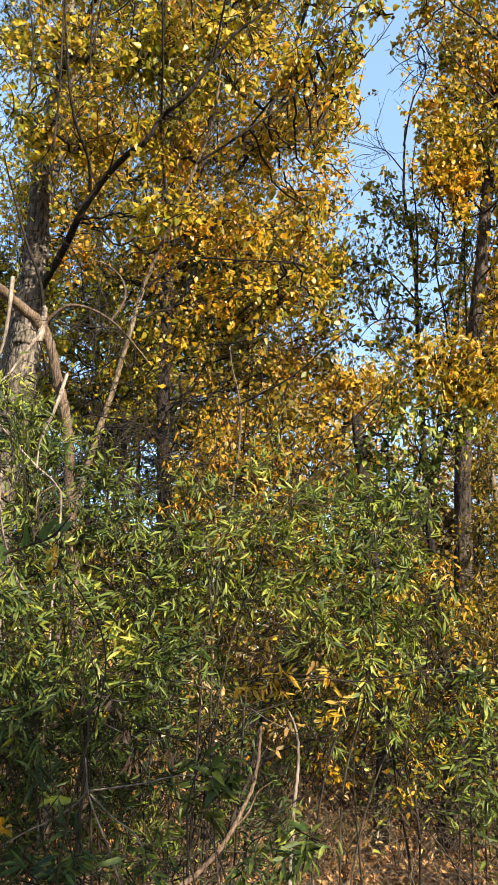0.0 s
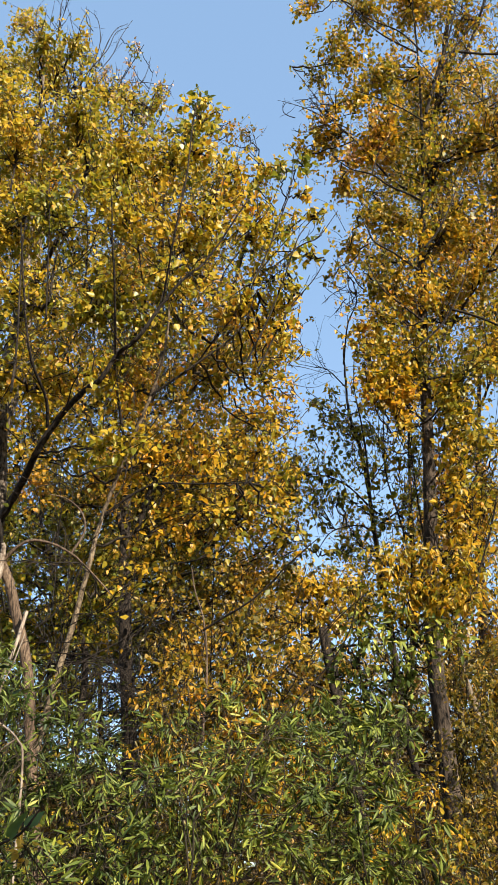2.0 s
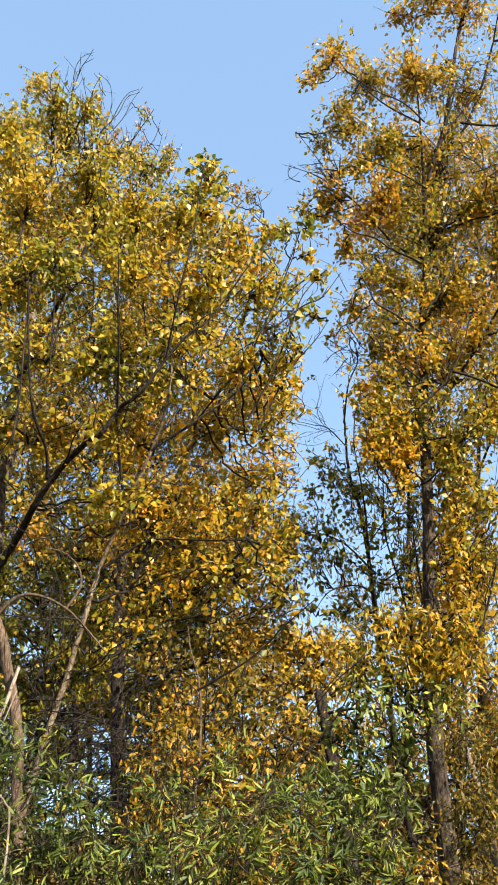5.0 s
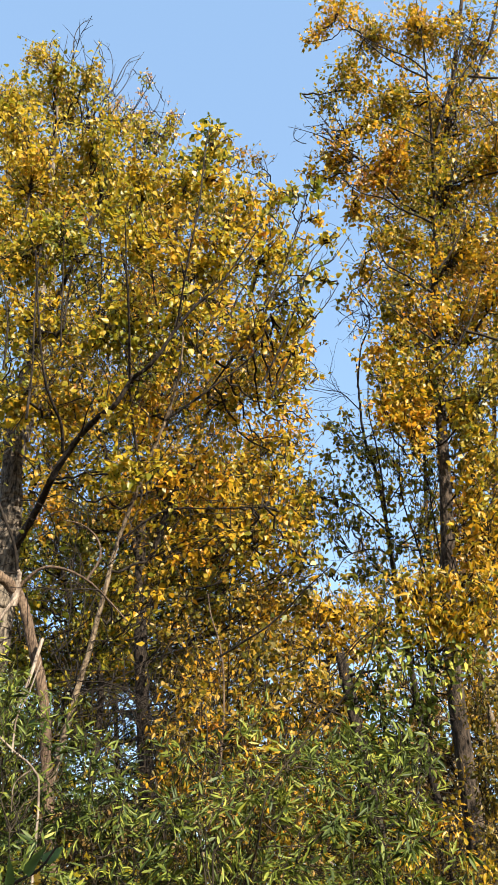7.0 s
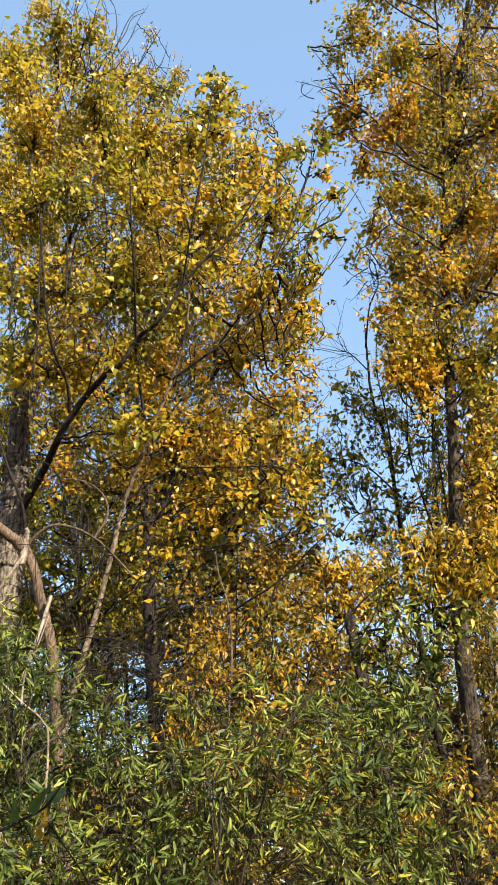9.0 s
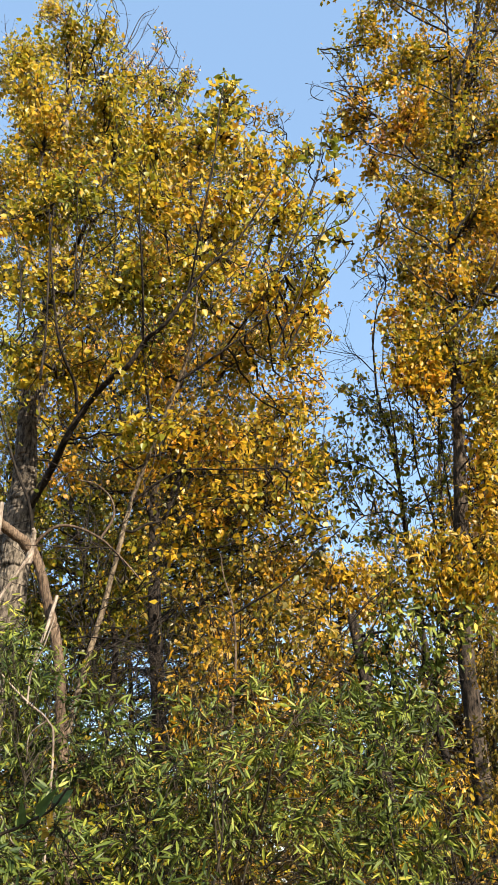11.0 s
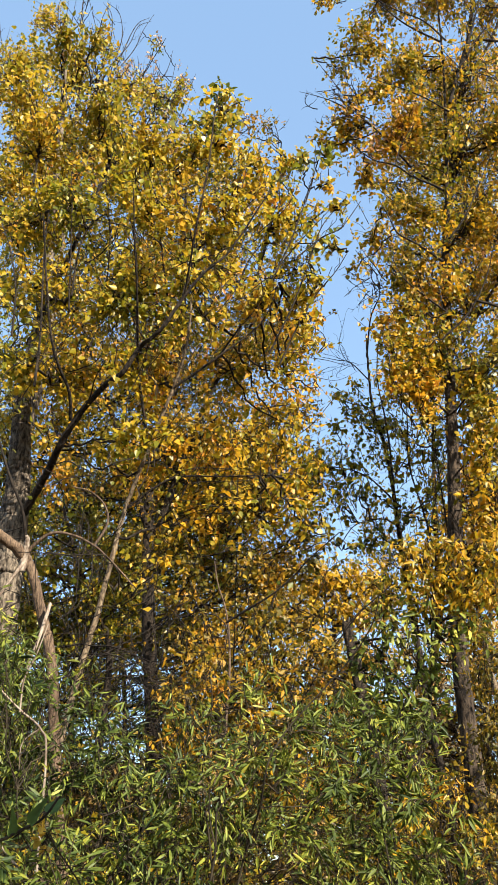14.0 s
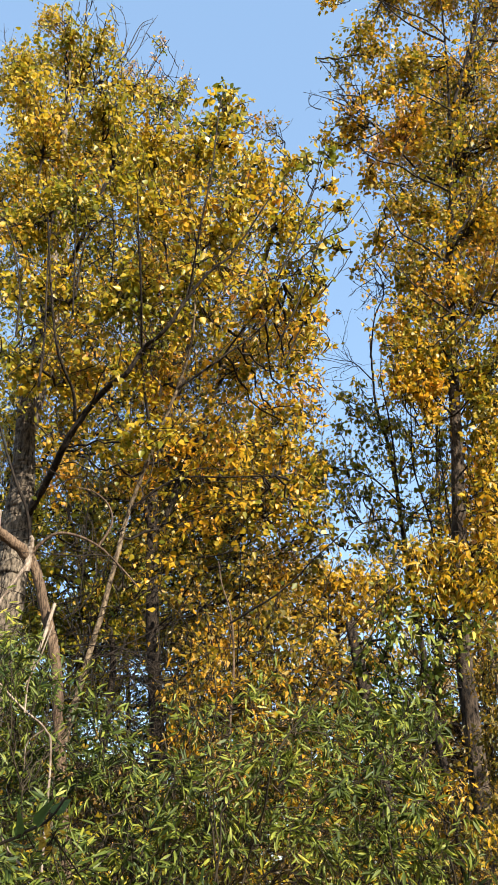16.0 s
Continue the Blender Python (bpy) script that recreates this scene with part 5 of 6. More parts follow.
bare_twigs(sapling, (-1.26, 6.27, 4.25), (0.6, 0, 0.3), 24, 0.9, 0.7, 0.35, 0.005)
bare_twigs(big_poplar, (-1.89, 6.20, 5.92), (0.4, 0, 0.6), 22, 0.9, 0.9, 0.4, 0.006)
bare_twigs(big_poplar, (-1.08, 5.47, 5.88), (0.5, 0, 0.5), 14, 0.8, 0.9, 0.45, 0.005)
bare_twigs(big_poplar, (-0.24, 5.57, 5.61), (0.4, 0, 0.4), 20, 0.6, 0.9, 0.4, 0.0045)

# twigs and thin branches that cross the gap
def crossing(parent, lines):
    for line, a, b in lines:
        wood("branch", line, a, b, BARK_TWIG, parent, 6, 0.05)


crossing(big_poplar, [([(0.52, 7.56, 7.01), (0.78, 8.01, 7.27), (1.07, 8.46, 7.54), (1.42, 8.89, 7.75), (1.72, 9.32, 8.09)], 0.006, 0.002), ([(0.46, 7.56, 6.84), (0.68, 8.02, 7.05), (0.92, 8.48, 7.30), (1.26, 8.91, 7.55), (1.64, 9.33, 8.01)], 0.006, 0.002), ([(0.36, 7.17, 5.60), (0.70, 7.14, 5.85), (0.93, 7.11, 6.13), (1.06, 7.10, 6.23)], 0.006, 0.002)])
crossing(sapling, [([(-0.11, 6.38, 3.61), (0.07, 6.30, 3.70), (0.24, 6.21, 3.78), (0.42, 6.12, 3.91), (0.52, 6.03, 4.00), (0.76, 5.93, 4.19)], 0.010, 0.004), ([(0.32, 5.97, 2.83), (0.42, 5.88, 2.90), (0.53, 5.79, 3.06), (0.69, 5.69, 3.29), (0.84, 5.59, 3.46), (1.03, 5.48, 3.60)], 0.007, 0.003)])

# broken stub
stub = thing("broken_snag", "broken-topped dead trunk with dark furrowed bark", "dead tree", (1.57, 8.86, 1.03))
wood("trunk", rooted([(1.57, 8.86, 1.03), (1.47, 8.88, 2.03), (1.37, 8.90, 3.03), (1.29, 8.91, 3.66), (1.22, 8.92, 4.10), (1.18, 8.92, 4.35)]), 0.085, 0.058, BARK_DARK, stub, 22, 0.07, step=24)
for line in [[(1.15, 8.95, 4.32), (1.15, 8.95, 4.38), (1.15, 8.95, 4.45)], [(1.20, 8.89, 4.32), (1.20, 8.89, 4.38), (1.19, 8.89, 4.42)], [(1.23, 8.92, 4.30), (1.24, 8.91, 4.34), (1.24, 8.91, 4.38)]]:
    wood("splinter", line, 0.03, 0.004, BARK_DARK, stub, 6, 0.2)
wood("limb", [(1.24, 8.91, 4.14), (1.46, 8.68, 4.13), (1.71, 8.43, 4.07), (2.08, 8.24, 4.09)], 0.018, 0.006, BARK_DARK, stub, 7)
wood("limb", [(1.29, 8.91, 3.66), (0.74, 8.77, 3.90), (0.96, 8.65, 4.08), (1.45, 8.38, 4.54)], 0.014, 0.004, BARK_DARK, stub, 7)

# leaning stems by the edge of the right poplar
lean = thing("leaning_tree", "leaning slim tree with pale brown bark", "tree", (2.65, 8.15, 1.09))
wood("trunk", rooted([(2.65, 8.15, 1.09), (2.65, 8.15, 1.70), (2.62, 8.16, 2.27), (2.60, 8.16, 2.87), (2.58, 8.27, 3.27), (2.52, 8.40, 3.80), (2.55, 8.49, 4.19)]), 0.06, 0.025, BARK_PALE, lean, 10)
wood("limb", [(2.54, 8.49, 4.07), (2.74, 8.33, 4.64), (2.94, 8.26, 5.14), (3.07, 8.10, 5.62)], 0.022, 0.01, BARK_DARK, lean, 8)

# yellow-leaved shrub
def shrub(name, label, stems, crowns, group="", single=0, stem_mat=STEM):
    stems = [(rooted(line), a, b) for line, a, b in stems]
    ob = thing(name, label, "shrub", stems[0][0][0], group)
    skel = [wood("stem", line, a, b, stem_mat, ob, 7, 0.04, wave=0.085) for line, a, b in stems]
    skel = np.vstack(skel)
    for c in crowns:
        c = dict(c)
        clumps, mat, shape = c.pop("clumps"), c.pop("mat"), c.pop("shape", LANCE)
        t = Tubes()
        at, axis, flat, big = boughs(t, skel, clumps, **c)
        part("twig_growth", t.mesh("twig_growth", STEM), ob, "thin twigs", "stuff")
        leaves_onto(ob, shape, at, axis, flat, big, mat, single=single, name="foliage")
        single = 0
    return ob


shrub("yellow_shrub", "tall shrub with long yellow autumn leaves", 
      [([(1.36, 6.36, 0.46), (1.26, 6.27, 1.60), (1.29, 6.17, 2.62), (1.36, 6.05, 3.43), (1.45, 5.92, 3.93)], 0.011, 0.004),
       ([(1.36, 6.36, 0.46), (1.14, 6.30, 1.59), (1.10, 6.20, 2.61), (1.11, 6.10, 3.42), (1.04, 6.01, 3.71)], 0.010, 0.004)],
      [dict(clumps=[(1.21, 5.75, 3.92, 0.13, 0.8), (1.39, 5.71, 3.98, 0.1, 0.7), (1.56, 5.66, 3.93, 0.12, 0.9), (1.73, 5.61, 3.85, 0.13, 0.8), (1.18, 5.76, 3.70, 0.13, 0.8), (1.34, 5.72, 3.75, 0.15, 1), (1.50, 5.68, 3.73, 0.15, 1), (1.65, 5.64, 3.68, 0.15, 0.9), (1.78, 5.60, 3.61, 0.13, 0.8), (1.04, 5.78, 3.60, 0.11, 0.6), (1.39, 5.71, 3.57, 0.13, 0.7), (1.24, 5.74, 3.57, 0.11, 0.6), (1.56, 5.66, 3.53, 0.12, 0.6), (1.10, 5.77, 3.81, 0.09, 0.5), (1.85, 5.57, 3.79, 0.12, 0.6), (0.97, 5.79, 3.50, 0.09, 0.4)],
            mat=LEAF_YELLOW, shape=BROAD, ref=0.14, twigs=20, per_twig=8, size=0.064, hang=0.7, twig_r=0.003, shoots=2),
       dict(clumps=[(1.24, 5.74, 3.45, 0.12, 0.7), (1.45, 5.69, 3.37, 0.13, 0.6), (1.63, 5.64, 3.39, 0.12, 0.6), (1.08, 5.77, 3.39, 0.11, 0.5), (1.34, 5.72, 3.22, 0.13, 0.6), (1.15, 5.76, 3.21, 0.12, 0.5), (1.52, 5.67, 3.21, 0.1, 0.4), (0.94, 5.80, 3.28, 0.1, 0.4), (0.88, 6.01, 3.17, 0.13, 0.7), (1.05, 5.98, 3.07, 0.13, 0.7), (1.25, 5.94, 3.10, 0.13, 0.7), (0.94, 6.00, 2.91, 0.14, 0.8), (1.13, 5.97, 2.85, 0.14, 0.8), (1.36, 5.92, 3.01, 0.12, 0.5), (0.80, 6.02, 2.78, 0.12, 0.6), (1.29, 5.93, 2.77, 0.13, 0.6), (1.04, 5.99, 2.63, 0.13, 0.6)],
            mat=LEAF_WILLOW, shape=BROAD, ref=0.14, twigs=15, per_twig=6, size=0.074, hang=0.5, twig_r=0.003, shoots=2)], single=200)

tree("yellow_poplar", "distant poplar with bright yellow leaves in full sun", "tree",
     [(2.7, 20.0, 0.1), (2.33, 19.84, 4.78), (2.31, 19.84, 6.42), (2.35, 19.84, 7.93), (2.36, 19.84, 8.73)], 0.12, 0.03, [],
     [dict(clumps=[(1.47, 19.92, 8.53, 0.52, 0.8), (2.12, 19.86, 8.81, 0.57, 1), (2.67, 19.80, 8.67, 0.6, 1), (3.20, 19.72, 8.44, 0.57, 1), (3.68, 19.63, 7.95, 0.5, 0.9), (1.95, 19.88, 8.06, 0.57, 1), (2.49, 19.82, 7.90, 0.55, 0.9), (3.03, 19.74, 7.76, 0.5, 0.8), (1.52, 19.92, 7.64, 0.52, 0.8), (2.32, 19.84, 7.10, 0.45, 0.6), (1.95, 19.88, 6.23, 0.5, 0.7), (2.52, 19.82, 5.90, 0.5, 0.7), (3.02, 19.75, 6.60, 0.5, 0.7), (3.63, 19.64, 6.65, 0.45, 0.6), (0.95, 19.96, 6.11, 0.5, 0.7), (3.12, 19.73, 5.25, 0.5, 0.7), (3.58, 19.65, 4.75, 0.45, 0.6), (0.84, 19.96, 8.10, 0.5, 0.8)],
           mat=LEAF_DISTANT, shape=KITE, twigs=26, per_twig=14, size=0.15, ref=0.55, thick=0.03, twig_r=0.009)], BARK_DARK, sides=10)

# ---- dead leaning tree with the smooth fork ----
dead = thing("dead_tree", "dead barkless tree with a forked weathered top", "dead tree", (-0.83, 5.74, 0.24))
wood("trunk", rooted([(-0.83, 5.74, 0.24), (-1.01, 5.71, 1.45), (-1.16, 5.68, 2.34), (-1.24, 5.67, 2.88), (-1.30, 5.65, 3.20), (-1.38, 5.63, 3.44), (-1.46, 5.61, 3.69), (-1.54, 5.59, 3.87)]), 0.042, 0.034, DEAD_WOOD, dead, 14, 0.05)
wood("limb", [(-1.52, 5.60, 3.81), (-1.58, 5.53, 3.88), (-1.68, 5.45, 3.94), (-1.77, 5.31, 3.98), (-1.91, 5.16, 4.05)], 0.040, 0.034, DEAD_WOOD, dead, 12, 0.05)
wood("twig", [(-1.54, 5.59, 3.93), (-1.57, 5.48, 4.15), (-1.68, 5.39, 4.40), (-1.79, 5.31, 4.70), (-1.87, 5.17, 4.97)], 0.014, 0.005, BARK_TWIG, dead, 7, 0.04)
for line, a, b in [([(-1.54, 5.59, 3.85), (-1.47, 5.56, 3.93), (-1.36, 5.53, 4.00), (-1.22, 5.52, 3.99), (-1.04, 5.50, 3.90), (-0.88, 5.48, 3.75), (-0.74, 5.45, 3.59)], 0.015, 0.005),
                   ([(-1.04, 5.50, 3.89), (-0.96, 5.52, 4.08), (-1.00, 5.51, 4.23), (-1.11, 5.49, 4.32), (-1.23, 5.46, 4.34)], 0.01, 0.004)]:
    wood("twig", line, a, b, DEAD_WOOD, dead, 7, 0.04)
for line, a, b in [([(-1.66, 5.14, 4.01), (-1.65, 5.14, 3.73), (-1.66, 5.14, 3.51), (-1.70, 5.12, 3.36)], 0.016, 0.008),
                   ([(-1.52, 5.49, 3.76), (-1.59, 5.37, 3.53), (-1.64, 5.25, 3.34), (-1.73, 5.22, 3.24)], 0.012, 0.005),
                   ([(-1.31, 5.55, 3.49), (-1.33, 5.44, 3.22), (-1.38, 5.43, 3.04), (-1.38, 5.32, 2.86)], 0.014, 0.008)]:
    wood("broken_stick", line, a, b, DEAD_PALE, dead, 7, 0.05)

# ---- willow thicket ----
def willow(label, stems, clumps, single=280, **more):
    kw = dict(clumps=clumps, mat=LEAF_WILLOW, ref=0.18, twigs=24, per_twig=8, size=0.068, long_leaf=True, hang=0.25, thick=0.005, twig_r=0.002, shoots=2)
    kw.update(more)
    return shrub("willow_bush", label, stems, [kw], "willow bushes", single)


willow("dense green willow bush with narrow pointed leaves",
       [([(-0.11, 4.40, 0.14), (-0.17, 4.40, 1.26), (-0.11, 4.40, 1.96), (-0.14, 4.40, 2.40), (-0.16, 4.40, 2.72)], 0.007, 0.003),
        ([(-0.09, 4.40, 0.14), (-0.07, 4.40, 1.67), (0.04, 4.30, 2.10), (0.25, 4.19, 2.39), (0.57, 4.06, 2.77), (0.68, 3.94, 3.01)], 0.006, 0.003),
        ([(-0.14, 4.50, 0.10), (-0.33, 4.49, 1.24), (-0.48, 4.47, 1.94), (-0.64, 4.45, 2.54)], 0.006, 0.003)],
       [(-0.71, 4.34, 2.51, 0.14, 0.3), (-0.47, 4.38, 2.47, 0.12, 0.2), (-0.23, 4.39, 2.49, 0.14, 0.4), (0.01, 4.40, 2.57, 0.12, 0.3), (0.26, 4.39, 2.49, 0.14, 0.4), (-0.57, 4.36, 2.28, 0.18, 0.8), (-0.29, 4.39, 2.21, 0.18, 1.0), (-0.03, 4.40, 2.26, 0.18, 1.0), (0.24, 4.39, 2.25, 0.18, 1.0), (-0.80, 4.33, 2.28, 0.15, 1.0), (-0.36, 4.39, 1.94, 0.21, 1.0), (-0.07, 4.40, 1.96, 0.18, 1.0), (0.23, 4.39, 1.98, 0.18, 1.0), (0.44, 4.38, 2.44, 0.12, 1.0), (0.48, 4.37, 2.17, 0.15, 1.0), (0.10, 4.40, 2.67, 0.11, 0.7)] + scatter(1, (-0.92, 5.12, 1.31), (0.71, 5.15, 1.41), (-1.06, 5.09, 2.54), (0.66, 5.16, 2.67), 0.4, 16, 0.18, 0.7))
willow("broad willow bush with narrow green leaves coloured darker for half shade",
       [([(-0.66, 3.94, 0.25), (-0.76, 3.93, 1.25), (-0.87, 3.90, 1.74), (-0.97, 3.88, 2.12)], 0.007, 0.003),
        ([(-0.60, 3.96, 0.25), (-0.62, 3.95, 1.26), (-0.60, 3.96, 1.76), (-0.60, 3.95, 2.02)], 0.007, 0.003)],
       [(-0.95, 3.78, 1.77, 0.19, 1.0), (-0.74, 3.83, 1.79, 0.16, 1.0), (-0.51, 3.87, 1.81, 0.16, 1.0), (-0.92, 3.79, 1.51, 0.19, 1.0), (-0.68, 3.84, 1.52, 0.19, 1.0), (-0.44, 3.88, 1.57, 0.19, 1.0), (-0.19, 3.90, 1.61, 0.16, 1.0), (-0.84, 3.81, 1.28, 0.16, 0.6), (-0.59, 3.86, 1.34, 0.13, 0.5), (-0.35, 3.88, 1.40, 0.13, 0.5), (-0.83, 3.81, 1.99, 0.11, 0.7), (-1.00, 3.77, 1.99, 0.11, 0.6), (-1.05, 3.76, 2.71, 0.10, 0.5), (-1.09, 3.74, 2.59, 0.11, 0.6), (-0.93, 3.79, 2.53, 0.10, 0.4)] + scatter(5, (-1.18, 4.76, 2.14), (-0.77, 4.84, 2.17), (-1.26, 4.74, 2.76), (-0.84, 4.83, 2.81), 0.3, 6, 0.14, 0.6) + scatter(2, (-1.19, 4.44, 1.10), (0.05, 4.60, 1.17), (-1.34, 4.40, 2.17), (-0.03, 4.60, 2.29), 0.4, 17, 0.19, 0.6) + [(0.22, 4.19, 0.92, 0.12, 0.8), (0.36, 4.18, 0.82, 0.12, 0.7), (0.18, 4.20, 0.73, 0.12, 0.7), (0.29, 4.19, 0.69, 0.10, 0.6)], size=0.07, mat=LEAF_GREEN_SHADED)
willow("willow bush with long green leaves and a few yellow ones",
       [([(0.51, 4.57, 0.12), (0.58, 4.56, 1.15), (0.67, 4.55, 1.73), (0.72, 4.54, 2.18)], 0.007, 0.003),
        ([(0.62, 4.56, 0.13), (0.86, 4.52, 1.18), (0.96, 4.50, 1.75), (1.02, 4.49, 2.04)], 0.006, 0.003)],
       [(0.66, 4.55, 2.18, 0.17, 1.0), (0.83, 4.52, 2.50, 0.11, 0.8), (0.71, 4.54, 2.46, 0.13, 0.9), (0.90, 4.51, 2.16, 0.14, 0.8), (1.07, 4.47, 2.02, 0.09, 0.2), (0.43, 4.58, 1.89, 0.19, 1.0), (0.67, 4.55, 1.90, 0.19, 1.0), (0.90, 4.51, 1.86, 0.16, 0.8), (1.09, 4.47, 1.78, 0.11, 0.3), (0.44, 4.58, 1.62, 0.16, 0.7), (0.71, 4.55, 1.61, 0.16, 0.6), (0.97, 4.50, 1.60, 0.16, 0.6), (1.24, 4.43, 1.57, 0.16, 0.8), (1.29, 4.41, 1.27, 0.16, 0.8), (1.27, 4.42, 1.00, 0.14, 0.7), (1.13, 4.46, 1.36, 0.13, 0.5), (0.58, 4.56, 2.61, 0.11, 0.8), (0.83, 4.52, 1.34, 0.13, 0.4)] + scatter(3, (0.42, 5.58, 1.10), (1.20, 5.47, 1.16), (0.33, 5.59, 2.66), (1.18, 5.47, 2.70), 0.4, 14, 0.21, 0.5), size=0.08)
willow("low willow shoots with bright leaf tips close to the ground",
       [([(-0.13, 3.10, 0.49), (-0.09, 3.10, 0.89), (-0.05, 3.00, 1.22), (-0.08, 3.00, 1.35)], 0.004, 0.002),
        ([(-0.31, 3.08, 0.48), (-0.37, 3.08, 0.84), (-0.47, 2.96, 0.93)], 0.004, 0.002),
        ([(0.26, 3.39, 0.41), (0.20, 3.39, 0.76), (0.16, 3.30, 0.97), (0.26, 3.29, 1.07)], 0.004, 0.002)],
       [(-0.05, 3.10, 1.25, 0.06, 0.3), (0.00, 3.10, 1.18, 0.05, 0.2), (-0.26, 3.09, 0.91, 0.08, 0.5), (-0.46, 3.06, 0.89, 0.09, 0.5), (-0.59, 3.04, 0.89, 0.07, 0.5), (-0.09, 3.10, 1.08, 0.06, 0.3), (0.12, 3.10, 0.96, 0.07, 0.3), (0.25, 3.09, 1.00, 0.07, 0.4), (-0.59, 3.04, 1.15, 0.05, 0.2), (-0.17, 3.10, 0.92, 0.07, 0.5), (-0.68, 3.02, 0.88, 0.07, 0.5), (0.32, 3.08, 1.04, 0.06, 0.3)], single=160, size=0.08, mat=LEAF_GREEN_SHADED)

# bush added in dark leaf colour to imitate the shade of the low hollow
willow("low dense bush added with dark green leaves to imitate the shaded hollow",
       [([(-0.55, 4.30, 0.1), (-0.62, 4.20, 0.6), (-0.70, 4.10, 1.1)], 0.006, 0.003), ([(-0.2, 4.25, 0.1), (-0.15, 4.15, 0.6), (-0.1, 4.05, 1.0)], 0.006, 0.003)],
       scatter(6, (-1.06, 4.06, 0.61), (-0.15, 4.20, 0.63), (-1.16, 4.04, 1.29), (-0.21, 4.19, 1.34), 0.25, 17, 0.16, 0.8), size=0.062, mat=LEAF_GREEN_SHADED, single=150)

willow("willow shoots and yellowing leaves before the grey trunk",
       [([(-1.21, 4.85, 1.30), (-1.30, 4.83, 2.07), (-1.39, 4.80, 2.73), (-1.46, 4.78, 3.14)], 0.006, 0.003), ([(-1.33, 4.82, 1.29), (-1.46, 4.78, 2.05), (-1.53, 4.76, 2.78)], 0.006, 0.003)],
       [(-1.29, 4.61, 2.94, 0.13, 0.9), (-1.20, 4.63, 2.85, 0.12, 0.8), (-1.26, 4.62, 2.70, 0.14, 1), (-1.16, 4.64, 2.61, 0.12, 0.9), (-1.21, 4.63, 2.46, 0.14, 1), (-1.09, 4.66, 2.41, 0.12, 0.8), (-1.17, 4.64, 2.24, 0.14, 1)] + [(-1.47, 4.78, 3.14, 0.12, 0.5), (-1.36, 4.81, 3.05, 0.12, 0.6), (-1.56, 4.75, 2.98, 0.14, 0.7), (-1.41, 4.80, 2.83, 0.13, 0.6), (-1.29, 4.83, 2.88, 0.1, 0.4), (-1.48, 4.78, 2.61, 0.13, 0.6), (-1.32, 4.82, 2.57, 0.12, 0.5), (-1.20, 4.85, 2.65, 0.1, 0.4), (-1.38, 4.81, 2.36, 0.13, 0.5), (-1.22, 4.85, 2.31, 0.12, 0.5), (-1.45, 4.79, 2.19, 0.14, 0.6), (-1.28, 4.83, 2.07, 0.14, 0.7), (-1.11, 4.88, 2.16, 0.13, 0.6)], size=0.066, single=120)

# mixed shrubs grown through the willows
def mixed_shrub(label, stems, clumps, mat):
    shrub("mixed_shrub", label, stems, [dict(clumps=clumps, mat=mat, shape=BROAD, ref=0.14, twigs=22, per_twig=8, size=0.05, thick=0.005, twig_r=0.0028, shoots=2)],
          "shrubs among the willows", 120)


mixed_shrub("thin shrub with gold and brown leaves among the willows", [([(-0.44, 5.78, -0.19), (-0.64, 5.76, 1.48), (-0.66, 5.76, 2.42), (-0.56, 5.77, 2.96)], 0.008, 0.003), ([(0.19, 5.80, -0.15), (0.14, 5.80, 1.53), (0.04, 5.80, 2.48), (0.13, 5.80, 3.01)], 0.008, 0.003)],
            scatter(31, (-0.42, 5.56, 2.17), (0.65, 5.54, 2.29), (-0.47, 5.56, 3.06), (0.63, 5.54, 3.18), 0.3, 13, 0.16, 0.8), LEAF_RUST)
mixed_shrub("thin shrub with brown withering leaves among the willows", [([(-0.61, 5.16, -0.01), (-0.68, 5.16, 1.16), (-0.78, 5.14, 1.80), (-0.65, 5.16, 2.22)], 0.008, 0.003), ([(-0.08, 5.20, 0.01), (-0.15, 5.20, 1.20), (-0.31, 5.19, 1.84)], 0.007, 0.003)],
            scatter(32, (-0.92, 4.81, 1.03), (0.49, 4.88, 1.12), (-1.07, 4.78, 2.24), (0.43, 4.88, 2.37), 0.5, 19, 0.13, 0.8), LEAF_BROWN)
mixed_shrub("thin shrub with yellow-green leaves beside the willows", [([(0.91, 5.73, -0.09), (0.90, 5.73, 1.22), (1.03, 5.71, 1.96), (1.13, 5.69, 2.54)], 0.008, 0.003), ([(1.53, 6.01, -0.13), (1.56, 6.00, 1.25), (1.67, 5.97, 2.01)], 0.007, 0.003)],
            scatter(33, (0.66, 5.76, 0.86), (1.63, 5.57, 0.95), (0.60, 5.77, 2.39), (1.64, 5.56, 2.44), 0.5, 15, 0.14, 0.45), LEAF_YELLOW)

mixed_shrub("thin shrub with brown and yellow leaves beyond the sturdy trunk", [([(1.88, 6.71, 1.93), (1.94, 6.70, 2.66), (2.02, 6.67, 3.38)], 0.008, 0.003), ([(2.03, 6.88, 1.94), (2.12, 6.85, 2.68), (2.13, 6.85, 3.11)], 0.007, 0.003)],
            scatter(34, (1.78, 6.85, 1.86), (2.09, 6.76, 1.86), (2.00, 6.78, 3.65), (2.34, 6.67, 3.62), 0.5, 18, 0.15, 0.7), LEAF_DULL_SHADED)

